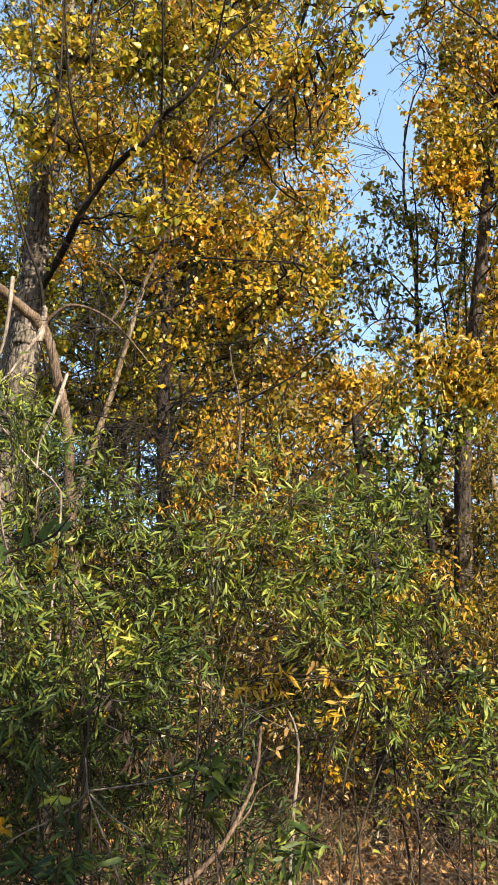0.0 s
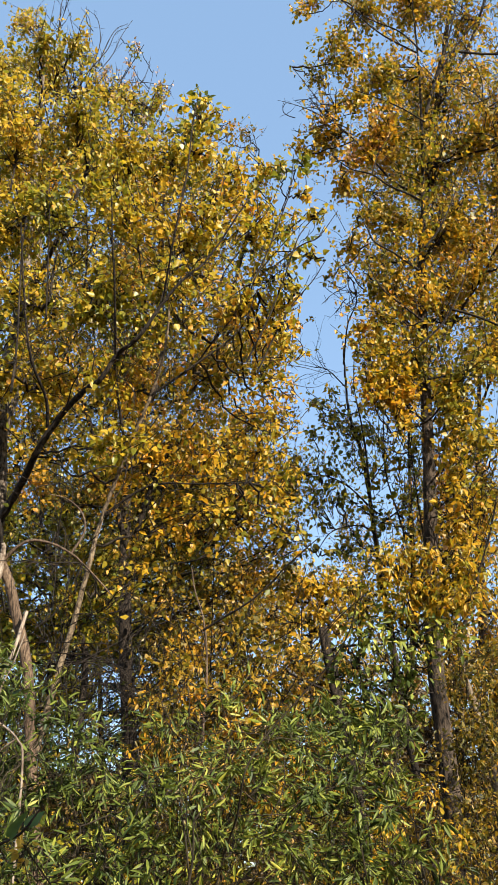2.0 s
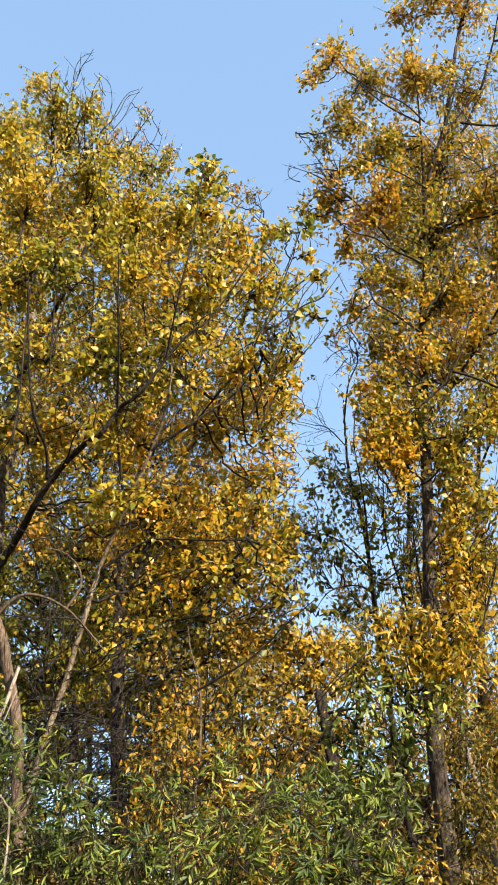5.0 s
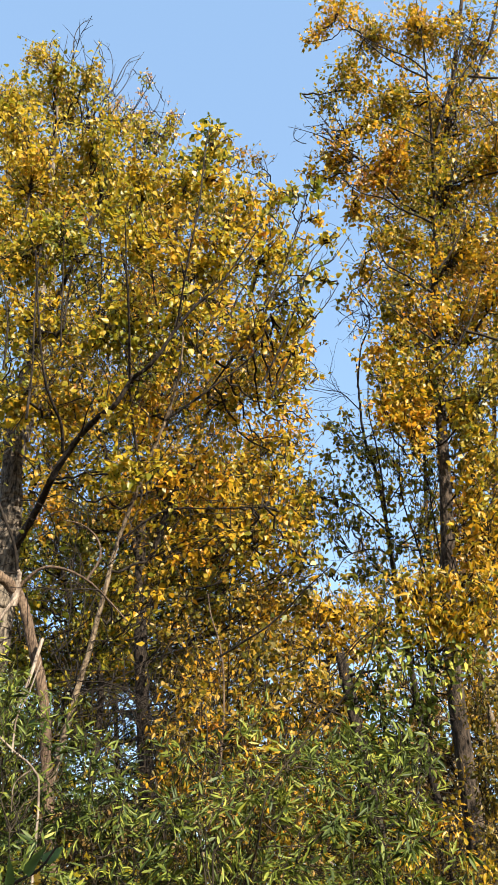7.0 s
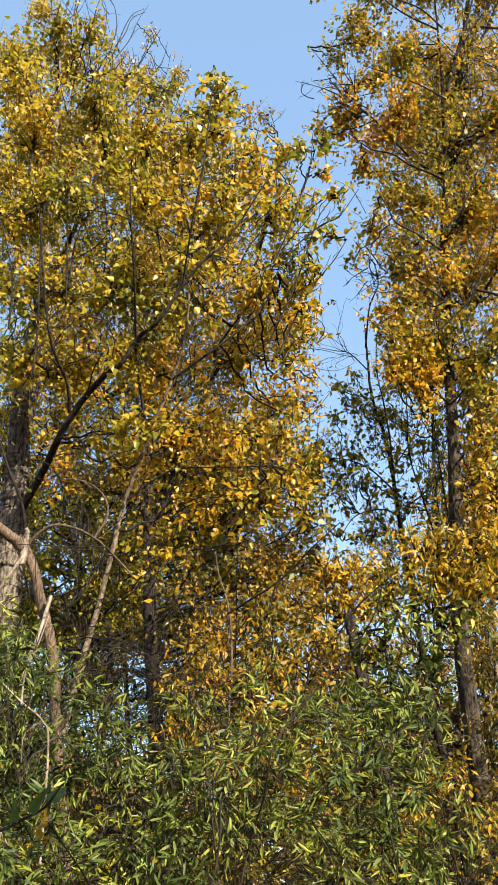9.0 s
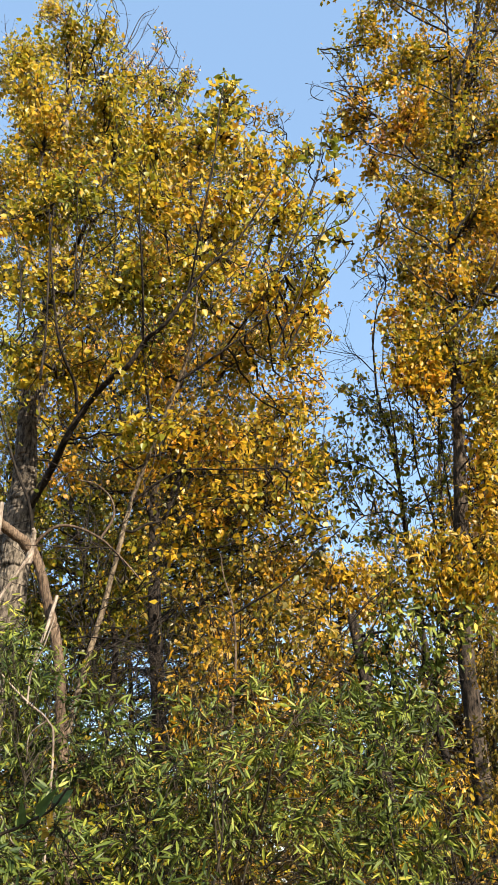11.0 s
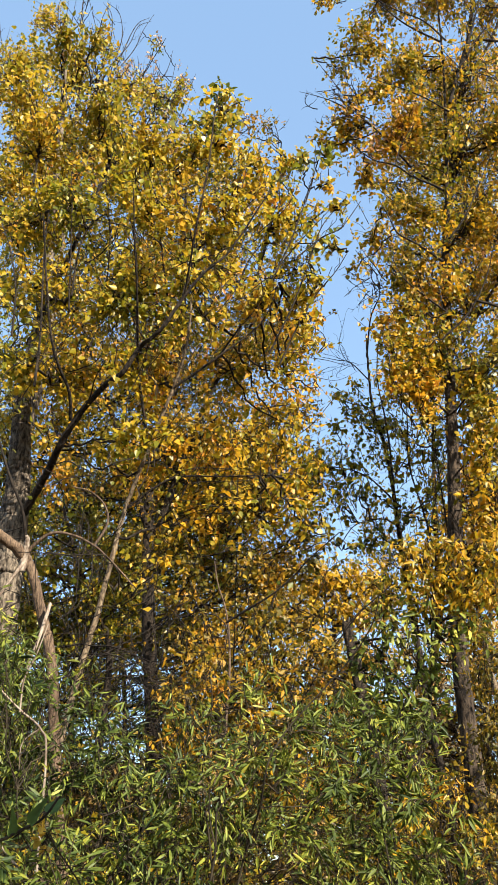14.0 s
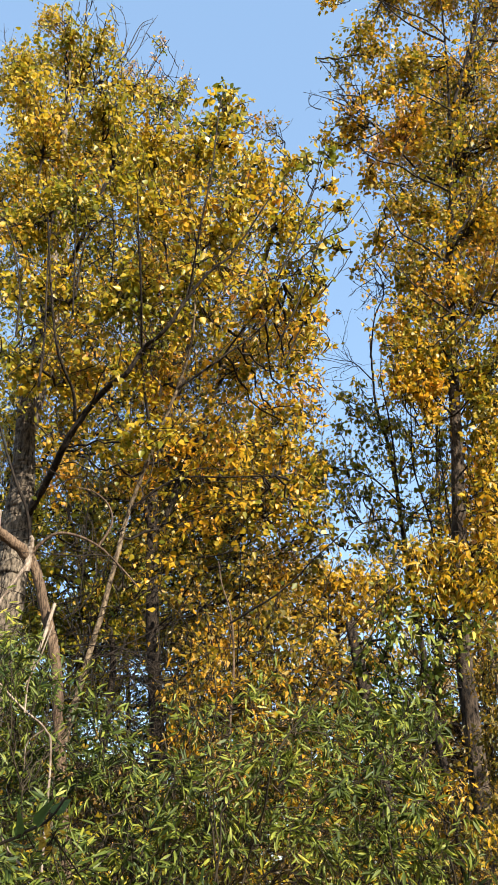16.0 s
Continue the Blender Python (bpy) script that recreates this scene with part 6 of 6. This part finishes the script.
# sprays of yellow willow leaves
shrub("willow_spray", "arching willow branch ending in drooping yellow leaves",
      [([(0.51, 3.56, 0.94), (0.54, 3.56, 1.37), (0.43, 3.52, 1.57), (0.25, 3.49, 1.57), (0.04, 3.50, 1.54)], 0.004, 0.002)],
      [dict(clumps=[(0.11, 3.50, 1.55, 0.06, 1.0), (0.18, 3.50, 1.52, 0.05, 1.0), (0.09, 3.50, 1.49, 0.04, 0.7), (0.21, 3.49, 1.58, 0.03, 0.6), (0.40, 3.48, 1.59, 0.03, 0.7), (0.43, 3.47, 1.48, 0.03, 0.8), (0.38, 3.48, 1.44, 0.02, 0.5)], mat=LEAF_SPRAY, ref=0.06, twigs=9, per_twig=5, size=0.062, long_leaf=True, hang=0.7, thick=0.003, twig_r=0.002, shoots=0)], single=40)

# ---- undergrowth behind ----
def thicket(label, x0, x1, y0, y1, count, high, mat, group="thicket bushes", shape=KITE, size=0.065, full=1.0):
    """A bush of many thin stems with scattered small leaves."""
    ob = thing("thicket_bush", label, "shrub", ((x0 + x1) / 2, (y0 + y1) / 2, 0), group)
    t = Tubes()
    at = []
    for _ in range(count):
        bx, by = rng.uniform(x0, x1), rng.uniform(y0, y1)
        foot = np.array([bx, by, ground_height(bx, by) - 0.03])
        h = high * rng.uniform(0.5, 1.1)
        top = foot + (rng.normal(0, 0.4 * h), rng.normal(0, 0.3 * h), h)
        line = smooth_line([foot, (foot + top) / 2 + rng.normal(0, 0.16 * h, 3) * (1, 1, 0.4), top], 4)
        line[1:] += rng.normal(0, 0.012 * h, (len(line) - 1, 3))
        t.add(line, 0.003 + 0.0018 * h, 0.002, 4)
        for k in range(3, len(line)):
            for _ in range(2):
                e = line[k] + rng.normal(0, 0.22 * h, 3) * (1, 1, 0.7)
                tw = smooth_line([line[k], (line[k] + e) / 2 + (0, 0, 0.05), e], 2)
                t.add(tw, 0.0014 + 0.0011 * h, 0.001 + 0.0005 * h, 3)
                q = int(rng.integers(4, 12) * full)
                at.append(tw[rng.integers(1, len(tw), q)] + rng.normal(0, 0.06 * h, (q, 3)))
    at = np.vstack(at)
    part("stem_growth", t.mesh("stem_growth", BARK_TWIG), ob, "thin bare brown stems", "stuff")
    n = len(at)
    leaves_onto(ob, shape, at, rng.normal(size=(n, 3)) - (0, 0, 0.6), rng.normal(size=(n, 3)) + (0, 0, 0.4), rng.uniform(0.65, 1.3, n) * size, mat, "foliage")


for x0, x1, y0, y1, c, h, mat, lab in [(-5.5, -2.2, 8.5, 11, 110, 3.6, LEAF_FAR, "tangled bush with olive and brown autumn leaves"),
                                       (-2.5, -0.6, 7.5, 10, 90, 3.4, LEAF_OLIVE, "tangled bush with brown stems and dull leaves"),
                                       (-0.6, 1.4, 10, 12.5, 34, 2.4, LEAF_FAR, "low tangled bush of brown stems"),
                                       (1.4, 3.2, 10, 13, 80, 2.8, LEAF_FAR, "bush with thin stems and yellowing leaves"),
                                       (2.4, 4.6, 8, 11, 80, 3.4, LEAF_FAR, "bush of grey stems beside the poplar trunk"),
                                       (-7, -1, 13, 18, 105, 5.0, LEAF_FAR, "distant bush with gold and brown leaves"),
                                       (-1, 4, 14, 20, 95, 4.0, LEAF_FAR, "distant bush with gold and brown leaves"),
                                       (3, 9, 12, 20, 105, 5.5, LEAF_FAR, "distant bush with bare stems and brown leaves")]:
    thicket(lab, x0, x1, y0, y1, c, h, mat)
for x0, x1, y0, y1, c, h, mat, lab, full in [(0.0, 1.6, 7.0, 9.0, 12, 0.7, LEAF_BROWN, "low tangle of brown stems and dry leaves", 0.5),
                                             (1.5, 3.0, 7.0, 9.0, 22, 1.3, LEAF_WILLOW, "low bush with olive-green leaves", 0.6),
                                             (0.2, 1.9, 9.8, 11.5, 18, 1.6, LEAF_BROWN, "low tangle of dry stems and brown-gold leaves", 0.9),
                                             (-1.8, 0.2, 6.4, 8.2, 60, 1.4, LEAF_GREEN_SHADED, "low dark green bush with sparse leaves", 0.7),
                                             (2.0, 3.4, 5.4, 6.6, 45, 1.7, LEAF_WILLOW, "bush with small yellow-green leaves", 0.8)]:
    thicket(lab, x0, x1, y0, y1, c, h, mat, shape=BROAD, size=0.05, full=full)

# dry stalks in front of the litter
t = Tubes()
for _ in range(700):
    bx, by = rng.uniform(-1.5, 3.2), rng.uniform(4.8, 9.0)
    h = rng.uniform(0.15, 0.9)
    foot = np.array([bx, by, ground_height(bx, by) - 0.02])
    top = foot + (rng.normal(0, 0.55), rng.normal(0, 0.4), h)
    t.add(smooth_line([foot, (foot + top) / 2 + rng.normal(0, 0.12, 3) + (0, 0, 0.1), top], 4), 0.003, 0.0012, 4)
tagged(new("dry_stalks", t.mesh("dry_stalks", BARK_PALE)), "tangle of dry pale stalks above the leaf litter", "dry stalks", kind="stuff")

# unseen bushes added behind and beside the clearing to block low sky light
for x0, x1, y0, y1, c, h in [(-9, 9, -14, -9, 60, 4.6), (-13, -8, -8, 7, 45, 4.0), (9, 13, -8, 7, 45, 4.0)]:
    thicket("unseen tall bush of autumn leaves added to cut low sky light", x0, x1, y0, y1, c, h, LEAF_FAR, size=0.3)

# far woods
n = 45000
az = rng.uniform(-0.9, 0.9, n)
far = rng.uniform(32, 60, n)
lump = 6.3 + 1.0 * np.sin(az * 23) + 0.6 * np.sin(az * 57 + 1)
fa = np.stack([np.sin(az) * far, np.cos(az) * far, rng.uniform(0, 1, n) ** 0.8 * np.maximum(lump, 1)], -1)
ft = frames_for(fa, rng.normal(size=(n, 3)), rng.normal(size=(n, 3)))
tagged(new("far_woods", leaf_mesh("far_woods", KITE, fa, ft, rng.uniform(0.25, 0.55, n), LEAF_FAR)), "far autumn woods of gold and olive", "woods", kind="stuff")


tangle = thing("twig_tangle", "tangle of thin bare brown twigs inside the thicket", "shrub", (-0.32, 5.19, 0.87))
wood("stem", rooted([(-0.32, 5.19, 0.87), (-0.41, 5.18, 1.50), (-0.39, 5.19, 2.00), (-0.47, 5.18, 2.53)]), 0.009, 0.004, STEM, tangle, 7, wave=0.05)
for home, way, k, length in [((-0.70, 5.35, 2.81), (0.5, 0, 0.5), 26, 0.6), ((-0.33, 4.99, 2.29), (0.3, 0, 0.8), 24, 0.7), ((0.18, 5.00, 2.26), (0.5, 0, 0.7), 24, 0.7),
                             ((-0.69, 4.75, 1.79), (0.2, 0, 0.8), 22, 0.6), ((0.47, 4.98, 1.72), (0.8, 0, 0.3), 26, 0.7), ((0.80, 5.34, 1.31), (0.3, 0, 0.9), 26, 0.8),
                             ((1.22, 5.67, 1.43), (0.2, 0, 0.9), 26, 0.8), ((0.04, 4.40, 1.27), (0.6, 0, 0.5), 20, 0.5)]:
    bare_twigs(tangle, home, way, int(k * 0.8), length, 0.8, 0.22, 0.0026)

# ---- small things at the edge of the clearing ----
def stems_only(name, label, category, lines, mat, base=None):
    ob = thing(name, label, category, base or lines[0][0][0])
    for line, a, b in lines:
        wood("branch", line, a, b, mat, ob, 7, 0.06)
    return ob


wood("stub_end", [(-1.54, 5.57, 3.73), (-1.53, 5.55, 3.85), (-1.52, 5.53, 3.93), (-1.52, 5.51, 3.97)], 0.026, 0.014, DEAD_PALE, dead, 9, 0.12)

# forked bleached branch lying over the low growth
stems_only("dead_branch", "bleached forked dead branch caught in the low willows", "dead branch",
           [(rooted([(-0.24, 3.24, 0.50), (-0.32, 3.23, 0.77), (-0.39, 3.23, 0.93), (-0.42, 3.22, 0.99), (-0.46, 3.22, 1.06), (-0.49, 3.21, 1.13)]), 0.005, 0.0036),
            ([(-0.49, 3.21, 1.13), (-0.52, 3.21, 1.09), (-0.57, 3.20, 1.05), (-0.62, 3.19, 1.02), (-0.68, 3.18, 0.99), (-0.76, 3.16, 0.94)], 0.004, 0.002),
            ([(-0.49, 3.21, 1.13), (-0.41, 3.25, 1.14), (-0.29, 3.29, 1.16), (-0.21, 3.32, 1.18), (-0.12, 3.35, 1.19), (0.00, 3.37, 1.18), (0.09, 3.40, 1.14)], 0.0034, 0.0018),
            ([(-0.48, 3.21, 1.12), (-0.39, 3.20, 1.05), (-0.31, 3.18, 1.01), (-0.26, 3.16, 0.95), (-0.24, 3.14, 0.90)], 0.0036, 0.0018),
            ([(-0.49, 3.21, 1.13), (-0.50, 3.21, 1.19), (-0.51, 3.21, 1.24)], 0.004, 0.0026)], DEAD_PALE)
stems_only("fallen_limb", "grey weathered limb leaning out of the leaf litter", "dead branch",
           [(rooted([(-0.50, 3.77, 0.30), (-0.33, 3.83, 0.54), (-0.16, 3.89, 0.68), (-0.09, 3.93, 0.73), (-0.01, 3.98, 0.81), (0.04, 4.02, 0.88), (0.09, 4.07, 0.98), (0.13, 4.11, 1.07), (0.15, 4.15, 1.22), (0.15, 4.20, 1.32)]), 0.016, 0.007),
            ([(0.04, 4.05, 0.88), (0.11, 4.05, 0.96), (0.15, 4.05, 1.05), (0.21, 4.04, 1.10)], 0.006, 0.0025)], DEAD_WOOD)
stems_only("dead_sapling", "thin grey dead sapling standing in the thicket", "dead tree",
           [(rooted([(0.35, 4.49, 0.75), (0.35, 4.49, 0.91), (0.36, 4.49, 1.07), (0.36, 4.49, 1.20), (0.34, 4.49, 1.31), (0.30, 4.49, 1.39)]), 0.013, 0.005)], DEAD_PALE)
stems_only("long_stem", "long dark stem lying level across the thicket", "branch",
           [(rooted([(0.07, 4.30, 1.20), (0.07, 4.33, 1.41), (0.10, 4.36, 1.53), (0.31, 4.37, 1.55), (0.54, 4.38, 1.56), (0.71, 4.39, 1.57), (0.94, 4.37, 1.63), (1.11, 4.36, 1.66)]), 0.006, 0.003), ([(0.09, 4.30, 1.37), (0.20, 4.30, 1.41), (0.31, 4.29, 1.45), (0.42, 4.28, 1.47)], 0.005, 0.002)], STEM)
stems_only("willow_shoot", "dark forked willow stem standing among the leaves", "branch",
           [(rooted([(-0.14, 4.05, 1.28), (-0.16, 4.05, 1.62), (-0.13, 4.05, 1.77), (-0.11, 4.05, 1.90), (-0.11, 4.05, 2.04)]), 0.007, 0.004), ([(-0.11, 4.05, 2.04), (-0.07, 4.05, 2.09), (0.01, 4.05, 2.14), (0.08, 4.05, 2.24)], 0.004, 0.002), ([(-0.11, 4.05, 1.90), (-0.14, 4.05, 2.03), (-0.14, 4.05, 2.17)], 0.004, 0.002)], STEM)
stems_only("willow_shoot", "thin dark stem crossing the shaded leaves", "branch",
           [(rooted([(-0.56, 3.56, 1.12), (-0.57, 3.55, 1.36), (-0.54, 3.56, 1.43), (-0.55, 3.56, 1.51), (-0.60, 3.55, 1.60), (-0.67, 3.54, 1.71), (-0.73, 3.52, 1.84), (-0.76, 3.52, 1.96)]), 0.0045, 0.002)], STEM)
stems_only("hanging_stems", "thin pale hanging stems over the dry leaves", "vine",
           [([(-0.22, 3.39, 1.53), (-0.24, 3.39, 1.45), (-0.24, 3.39, 1.39), (-0.21, 3.39, 1.33)], 0.002, 0.001), ([(-0.48, 3.37, 1.35), (-0.40, 3.38, 1.32), (-0.29, 3.39, 1.30), (-0.21, 3.39, 1.32), (-0.14, 3.40, 1.36)], 0.002, 0.001), ([(-0.30, 3.39, 1.32), (-0.30, 3.39, 1.22), (-0.31, 3.39, 1.14)], 0.0018, 0.001), ([(-0.29, 3.39, 1.32), (-0.29, 3.39, 1.22), (-0.29, 3.39, 1.13)], 0.0018, 0.001)], DEAD_PALE)
stems_only("dark_limb", "dark leaning limb crossing the thicket", "dead branch",
           [(rooted([(-0.02, 4.90, 0.48), (0.13, 4.90, 1.00), (0.30, 4.89, 1.16), (0.58, 4.87, 1.27)]), 0.013, 0.006),
            ([(0.13, 4.90, 1.00), (0.22, 4.90, 1.52), (0.40, 4.88, 1.68), (0.71, 4.85, 1.86)], 0.012, 0.005),
            ([(0.22, 4.90, 1.52), (0.47, 4.88, 1.58), (0.85, 4.83, 1.59), (1.21, 4.75, 1.65)], 0.010, 0.004)], BARK_DARK)
stems_only("arching_stem", "long arching stem with bleached tip over the willows", "branch",
           [(rooted([(-0.55, 3.46, 0.89), (-0.55, 3.46, 1.14), (-0.55, 3.46, 1.35), (-0.52, 3.46, 1.44), (-0.43, 3.47, 1.50), (-0.32, 3.49, 1.53), (-0.23, 3.49, 1.52)]), 0.0032, 0.0026)], STEM)
wood("tip", [(-0.23, 3.49, 1.52), (-0.14, 3.50, 1.51), (-0.02, 3.50, 1.47), (0.07, 3.50, 1.44), (0.17, 3.50, 1.39), (0.26, 3.49, 1.36)], 0.0026, 0.0014, DEAD_PALE, bpy.data.objects["arching_stem"], 6, 0.05, label="bleached bare tip")
stems_only("bare_vine", "pale bare vine hanging at the edge of the thicket", "vine",
           [(rooted([(-0.82, 4.12, 0.61), (-0.89, 4.10, 1.74), (-0.91, 4.10, 2.29), (-0.95, 4.09, 2.41), (-1.05, 4.07, 2.49), (-1.15, 4.04, 2.58), (-1.28, 4.00, 2.71)]), 0.007, 0.004),
            ([(-1.05, 4.07, 2.48), (-1.05, 4.07, 2.63), (-1.01, 4.08, 2.75), (-0.97, 4.09, 2.91)], 0.005, 0.003),
            ([(-0.95, 4.09, 2.41), (-1.02, 4.07, 2.34), (-1.02, 4.07, 2.22)], 0.004, 0.002),
            ([(-0.89, 4.10, 1.74), (-1.04, 4.07, 1.89), (-1.10, 4.05, 1.99), (-1.17, 4.03, 2.18), (-1.21, 4.02, 2.40)], 0.006, 0.003),
            ([(-1.10, 4.05, 1.99), (-1.07, 4.06, 1.92), (-1.12, 4.05, 1.91), (-1.17, 4.03, 1.89)], 0.004, 0.002)], DEAD_PALE)

stems_only("thin_sapling", "thin pale bent sapling stem behind the willows", "tree",
           [(rooted([(-0.10, 6.38, 2.68), (-0.08, 6.38, 3.09), (-0.08, 6.38, 3.43), (-0.11, 6.38, 3.70), (-0.18, 6.38, 3.93), (-0.21, 6.38, 4.12)]), 0.012, 0.005)], DEAD_WOOD)

# dry hanging leaves
shrub("withered_spray", "thin arching stem with curled brown withered leaves",
      [([(0.07, 3.20, 0.80), (-0.05, 3.20, 1.12), (-0.11, 3.10, 1.43), (-0.20, 3.04, 1.35), (-0.32, 3.03, 1.38), (-0.42, 3.02, 1.45)], 0.004, 0.002)],
      [dict(clumps=[(-0.19, 2.99, 1.31, 0.02, 0.8), (-0.32, 2.98, 1.27, 0.02, 0.7), (-0.29, 2.99, 1.26, 0.02, 0.7), (-0.38, 2.98, 1.42, 0.02, 0.6), (-0.42, 2.97, 1.46, 0.02, 0.5), (-0.35, 2.98, 1.35, 0.01, 0.4)], mat=LEAF_DRY, shape=LANCE, ref=0.02, twigs=4, per_twig=2, size=0.06,
            long_leaf=True, hang=1.6, thick=0.002, twig_r=0.0015, shoots=0)])

# dark broad-leaved sprig
sprig = thing("near_sprig", "dark green broad-leaved sprig rising on a thin stem", "shrub", (-0.46, 1.69, 1.18))
wood("stem", rooted([(-0.46, 1.69, 1.18), (-0.51, 1.68, 1.54), (-0.50, 1.68, 1.75), (-0.44, 1.69, 1.80), (-0.39, 1.71, 1.83), (-0.36, 1.71, 1.87)]), 0.005, 0.002, STEM, sprig, 7)
for home, to, up, size in [((-0.41, 1.70, 1.82), (-0.35, 1.66, 1.91), (0.2, -0.8, 0.5), 0.062), ((-0.38, 1.71, 1.84), (-0.34, 1.77, 1.90), (0.1, -0.7, 0.7), 0.056),
                           ((-0.44, 1.69, 1.80), (-0.43, 1.66, 1.87), (0.6, -0.7, -0.2), 0.052), ((-0.47, 1.69, 1.78), (-0.54, 1.61, 1.83), (0.2, -0.9, 0.4), 0.068),
                           ((-0.45, 1.69, 1.79), (-0.40, 1.76, 1.78), (0, -0.5, 0.9), 0.05)]:
    a, b = np.array([home]), np.array([to]) - np.array([home])
    part("leaf", leaf_mesh("leaf", BROAD, a, frames_for(a, b, np.array([up])), np.array([size]), LEAF_SHADE), sprig)
def leafy_shoot(label, stem, leaves, mat, shape=BROAD):
    """A low shoot whose few large leaves stand apart: (foot, tip) of each."""
    stem = rooted(stem)
    ob = thing("leafy_shoot", label, "plant", stem[0], "low leafy shoots")
    wood("stem", stem, 0.003, 0.0015, STEM, ob, 6, 0.04)
    for foot, tip in leaves:
        a, b = np.array([foot]), np.array([tip]) - np.array([foot])
        up = rng.normal(0, 0.35, (1, 3)) + (0.15, -0.6, 0.8)
        part("leaf", leaf_mesh("leaf", shape, a, frames_for(a, b, up), np.linalg.norm(b, axis=1), mat), ob)


leafy_shoot("low shoot with broad green leaves close to the soil", [(-0.57, 3.05, 0.74), (-0.58, 3.05, 0.82), (-0.58, 3.04, 0.88)],
            [((-0.68, 3.02, 0.86), (-0.62, 3.01, 0.94)), ((-0.62, 3.04, 0.89), (-0.55, 3.02, 0.96)), ((-0.58, 3.04, 0.89), (-0.50, 3.03, 0.93)), ((-0.52, 3.06, 0.94), (-0.45, 3.04, 0.89)), ((-0.50, 3.06, 0.90), (-0.45, 3.04, 0.92)), ((-0.61, 3.04, 0.87), (-0.63, 3.00, 0.85))], LEAF_GREEN_SHADED)
leafy_shoot("low shoot with a star of yellow-green leaves", [(-0.53, 3.16, 0.71), (-0.56, 3.15, 0.92), (-0.60, 3.14, 1.11)],
            [((-0.60, 3.14, 1.12), (-0.65, 3.10, 1.13)), ((-0.60, 3.14, 1.12), (-0.63, 3.11, 1.17)), ((-0.60, 3.14, 1.10), (-0.51, 3.13, 1.11)), ((-0.60, 3.14, 1.10), (-0.57, 3.12, 1.07)), ((-0.60, 3.14, 1.11), (-0.64, 3.10, 1.08)), ((-0.59, 3.14, 1.12), (-0.56, 3.12, 1.15))], LEAF_WILLOW)
leafy_shoot("willow shoot with bright green leaves spread round its tip", [(0.01, 3.00, 0.77), (-0.02, 3.00, 1.02), (-0.04, 3.00, 1.19), (-0.05, 3.00, 1.27), (-0.11, 3.00, 1.38)],
            [((-0.05, 3.00, 1.24), (-0.12, 2.97, 1.27)), ((-0.04, 3.00, 1.20), (-0.10, 2.97, 1.19)), ((-0.05, 3.00, 1.27), (-0.00, 2.97, 1.31)), ((-0.05, 3.00, 1.26), (0.01, 2.97, 1.28)), ((-0.04, 3.00, 1.25), (-0.00, 2.97, 1.21)), ((-0.04, 3.00, 1.23), (-0.02, 2.97, 1.17)), ((-0.04, 3.00, 1.21), (0.03, 2.97, 1.20)), ((-0.06, 3.00, 1.29), (-0.10, 2.97, 1.32)), ((-0.07, 3.00, 1.30), (-0.03, 2.97, 1.34)), ((-0.04, 3.00, 1.19), (-0.06, 2.97, 1.14)), ((-0.04, 3.00, 1.22), (-0.08, 2.97, 1.21))], LEAF_WILLOW)
leafy_shoot("small shoot with orange and yellow leaves over the litter", [(-0.75, 3.32, 0.65), (-0.77, 3.31, 0.83), (-0.79, 3.31, 0.97)],
            [((-0.80, 3.31, 0.98), (-0.82, 3.27, 1.01)), ((-0.79, 3.31, 0.97), (-0.76, 3.28, 0.99)), ((-0.79, 3.31, 0.96), (-0.75, 3.28, 0.95)), ((-0.79, 3.31, 0.97), (-0.81, 3.27, 0.95)), ((-0.79, 3.31, 0.99), (-0.78, 3.28, 1.02))], LEAF_YELLOW, OVATE)
shrub("yellow_sprig", "slim stem with a few small round yellow leaves",
      [([(-0.36, 2.27, 1.06), (-0.42, 2.26, 1.54), (-0.47, 2.25, 1.83), (-0.49, 2.25, 1.90)], 0.003, 0.0015)],
      [dict(clumps=[(-0.50, 2.25, 1.88, 0.01, 0.8), (-0.48, 2.25, 1.83, 0.02, 0.8), (-0.50, 2.25, 1.81, 0.01, 0.6)], mat=LEAF_SPRAY, shape=OVATE, ref=0.012, twigs=2, per_twig=2, size=0.028, thick=0.0015, twig_r=0.001, shoots=0)])

# sticks lying on the litter
for k in range(26):
    x, y, a, l = rng.uniform(-1.2, 2.6), rng.uniform(6.2, 9.5), rng.uniform(0, math.pi), rng.uniform(0.4, 1.4)
    b = np.array([x, y, ground_height(x, y) + 0.04])
    e = b + (math.cos(a) * l, math.sin(a) * l, rng.uniform(-0.02, 0.35))
    stick = thing("stick", "dry brown stick lying on the leaf litter", "stick", b, "sticks on the ground")
    wood("branch", [b - (0, 0, 0.03), (b + e) / 2 + rng.normal(0, 0.05, 3), e], rng.uniform(0.005, 0.012), 0.003, BARK_PALE, stick, 6, 0.08)
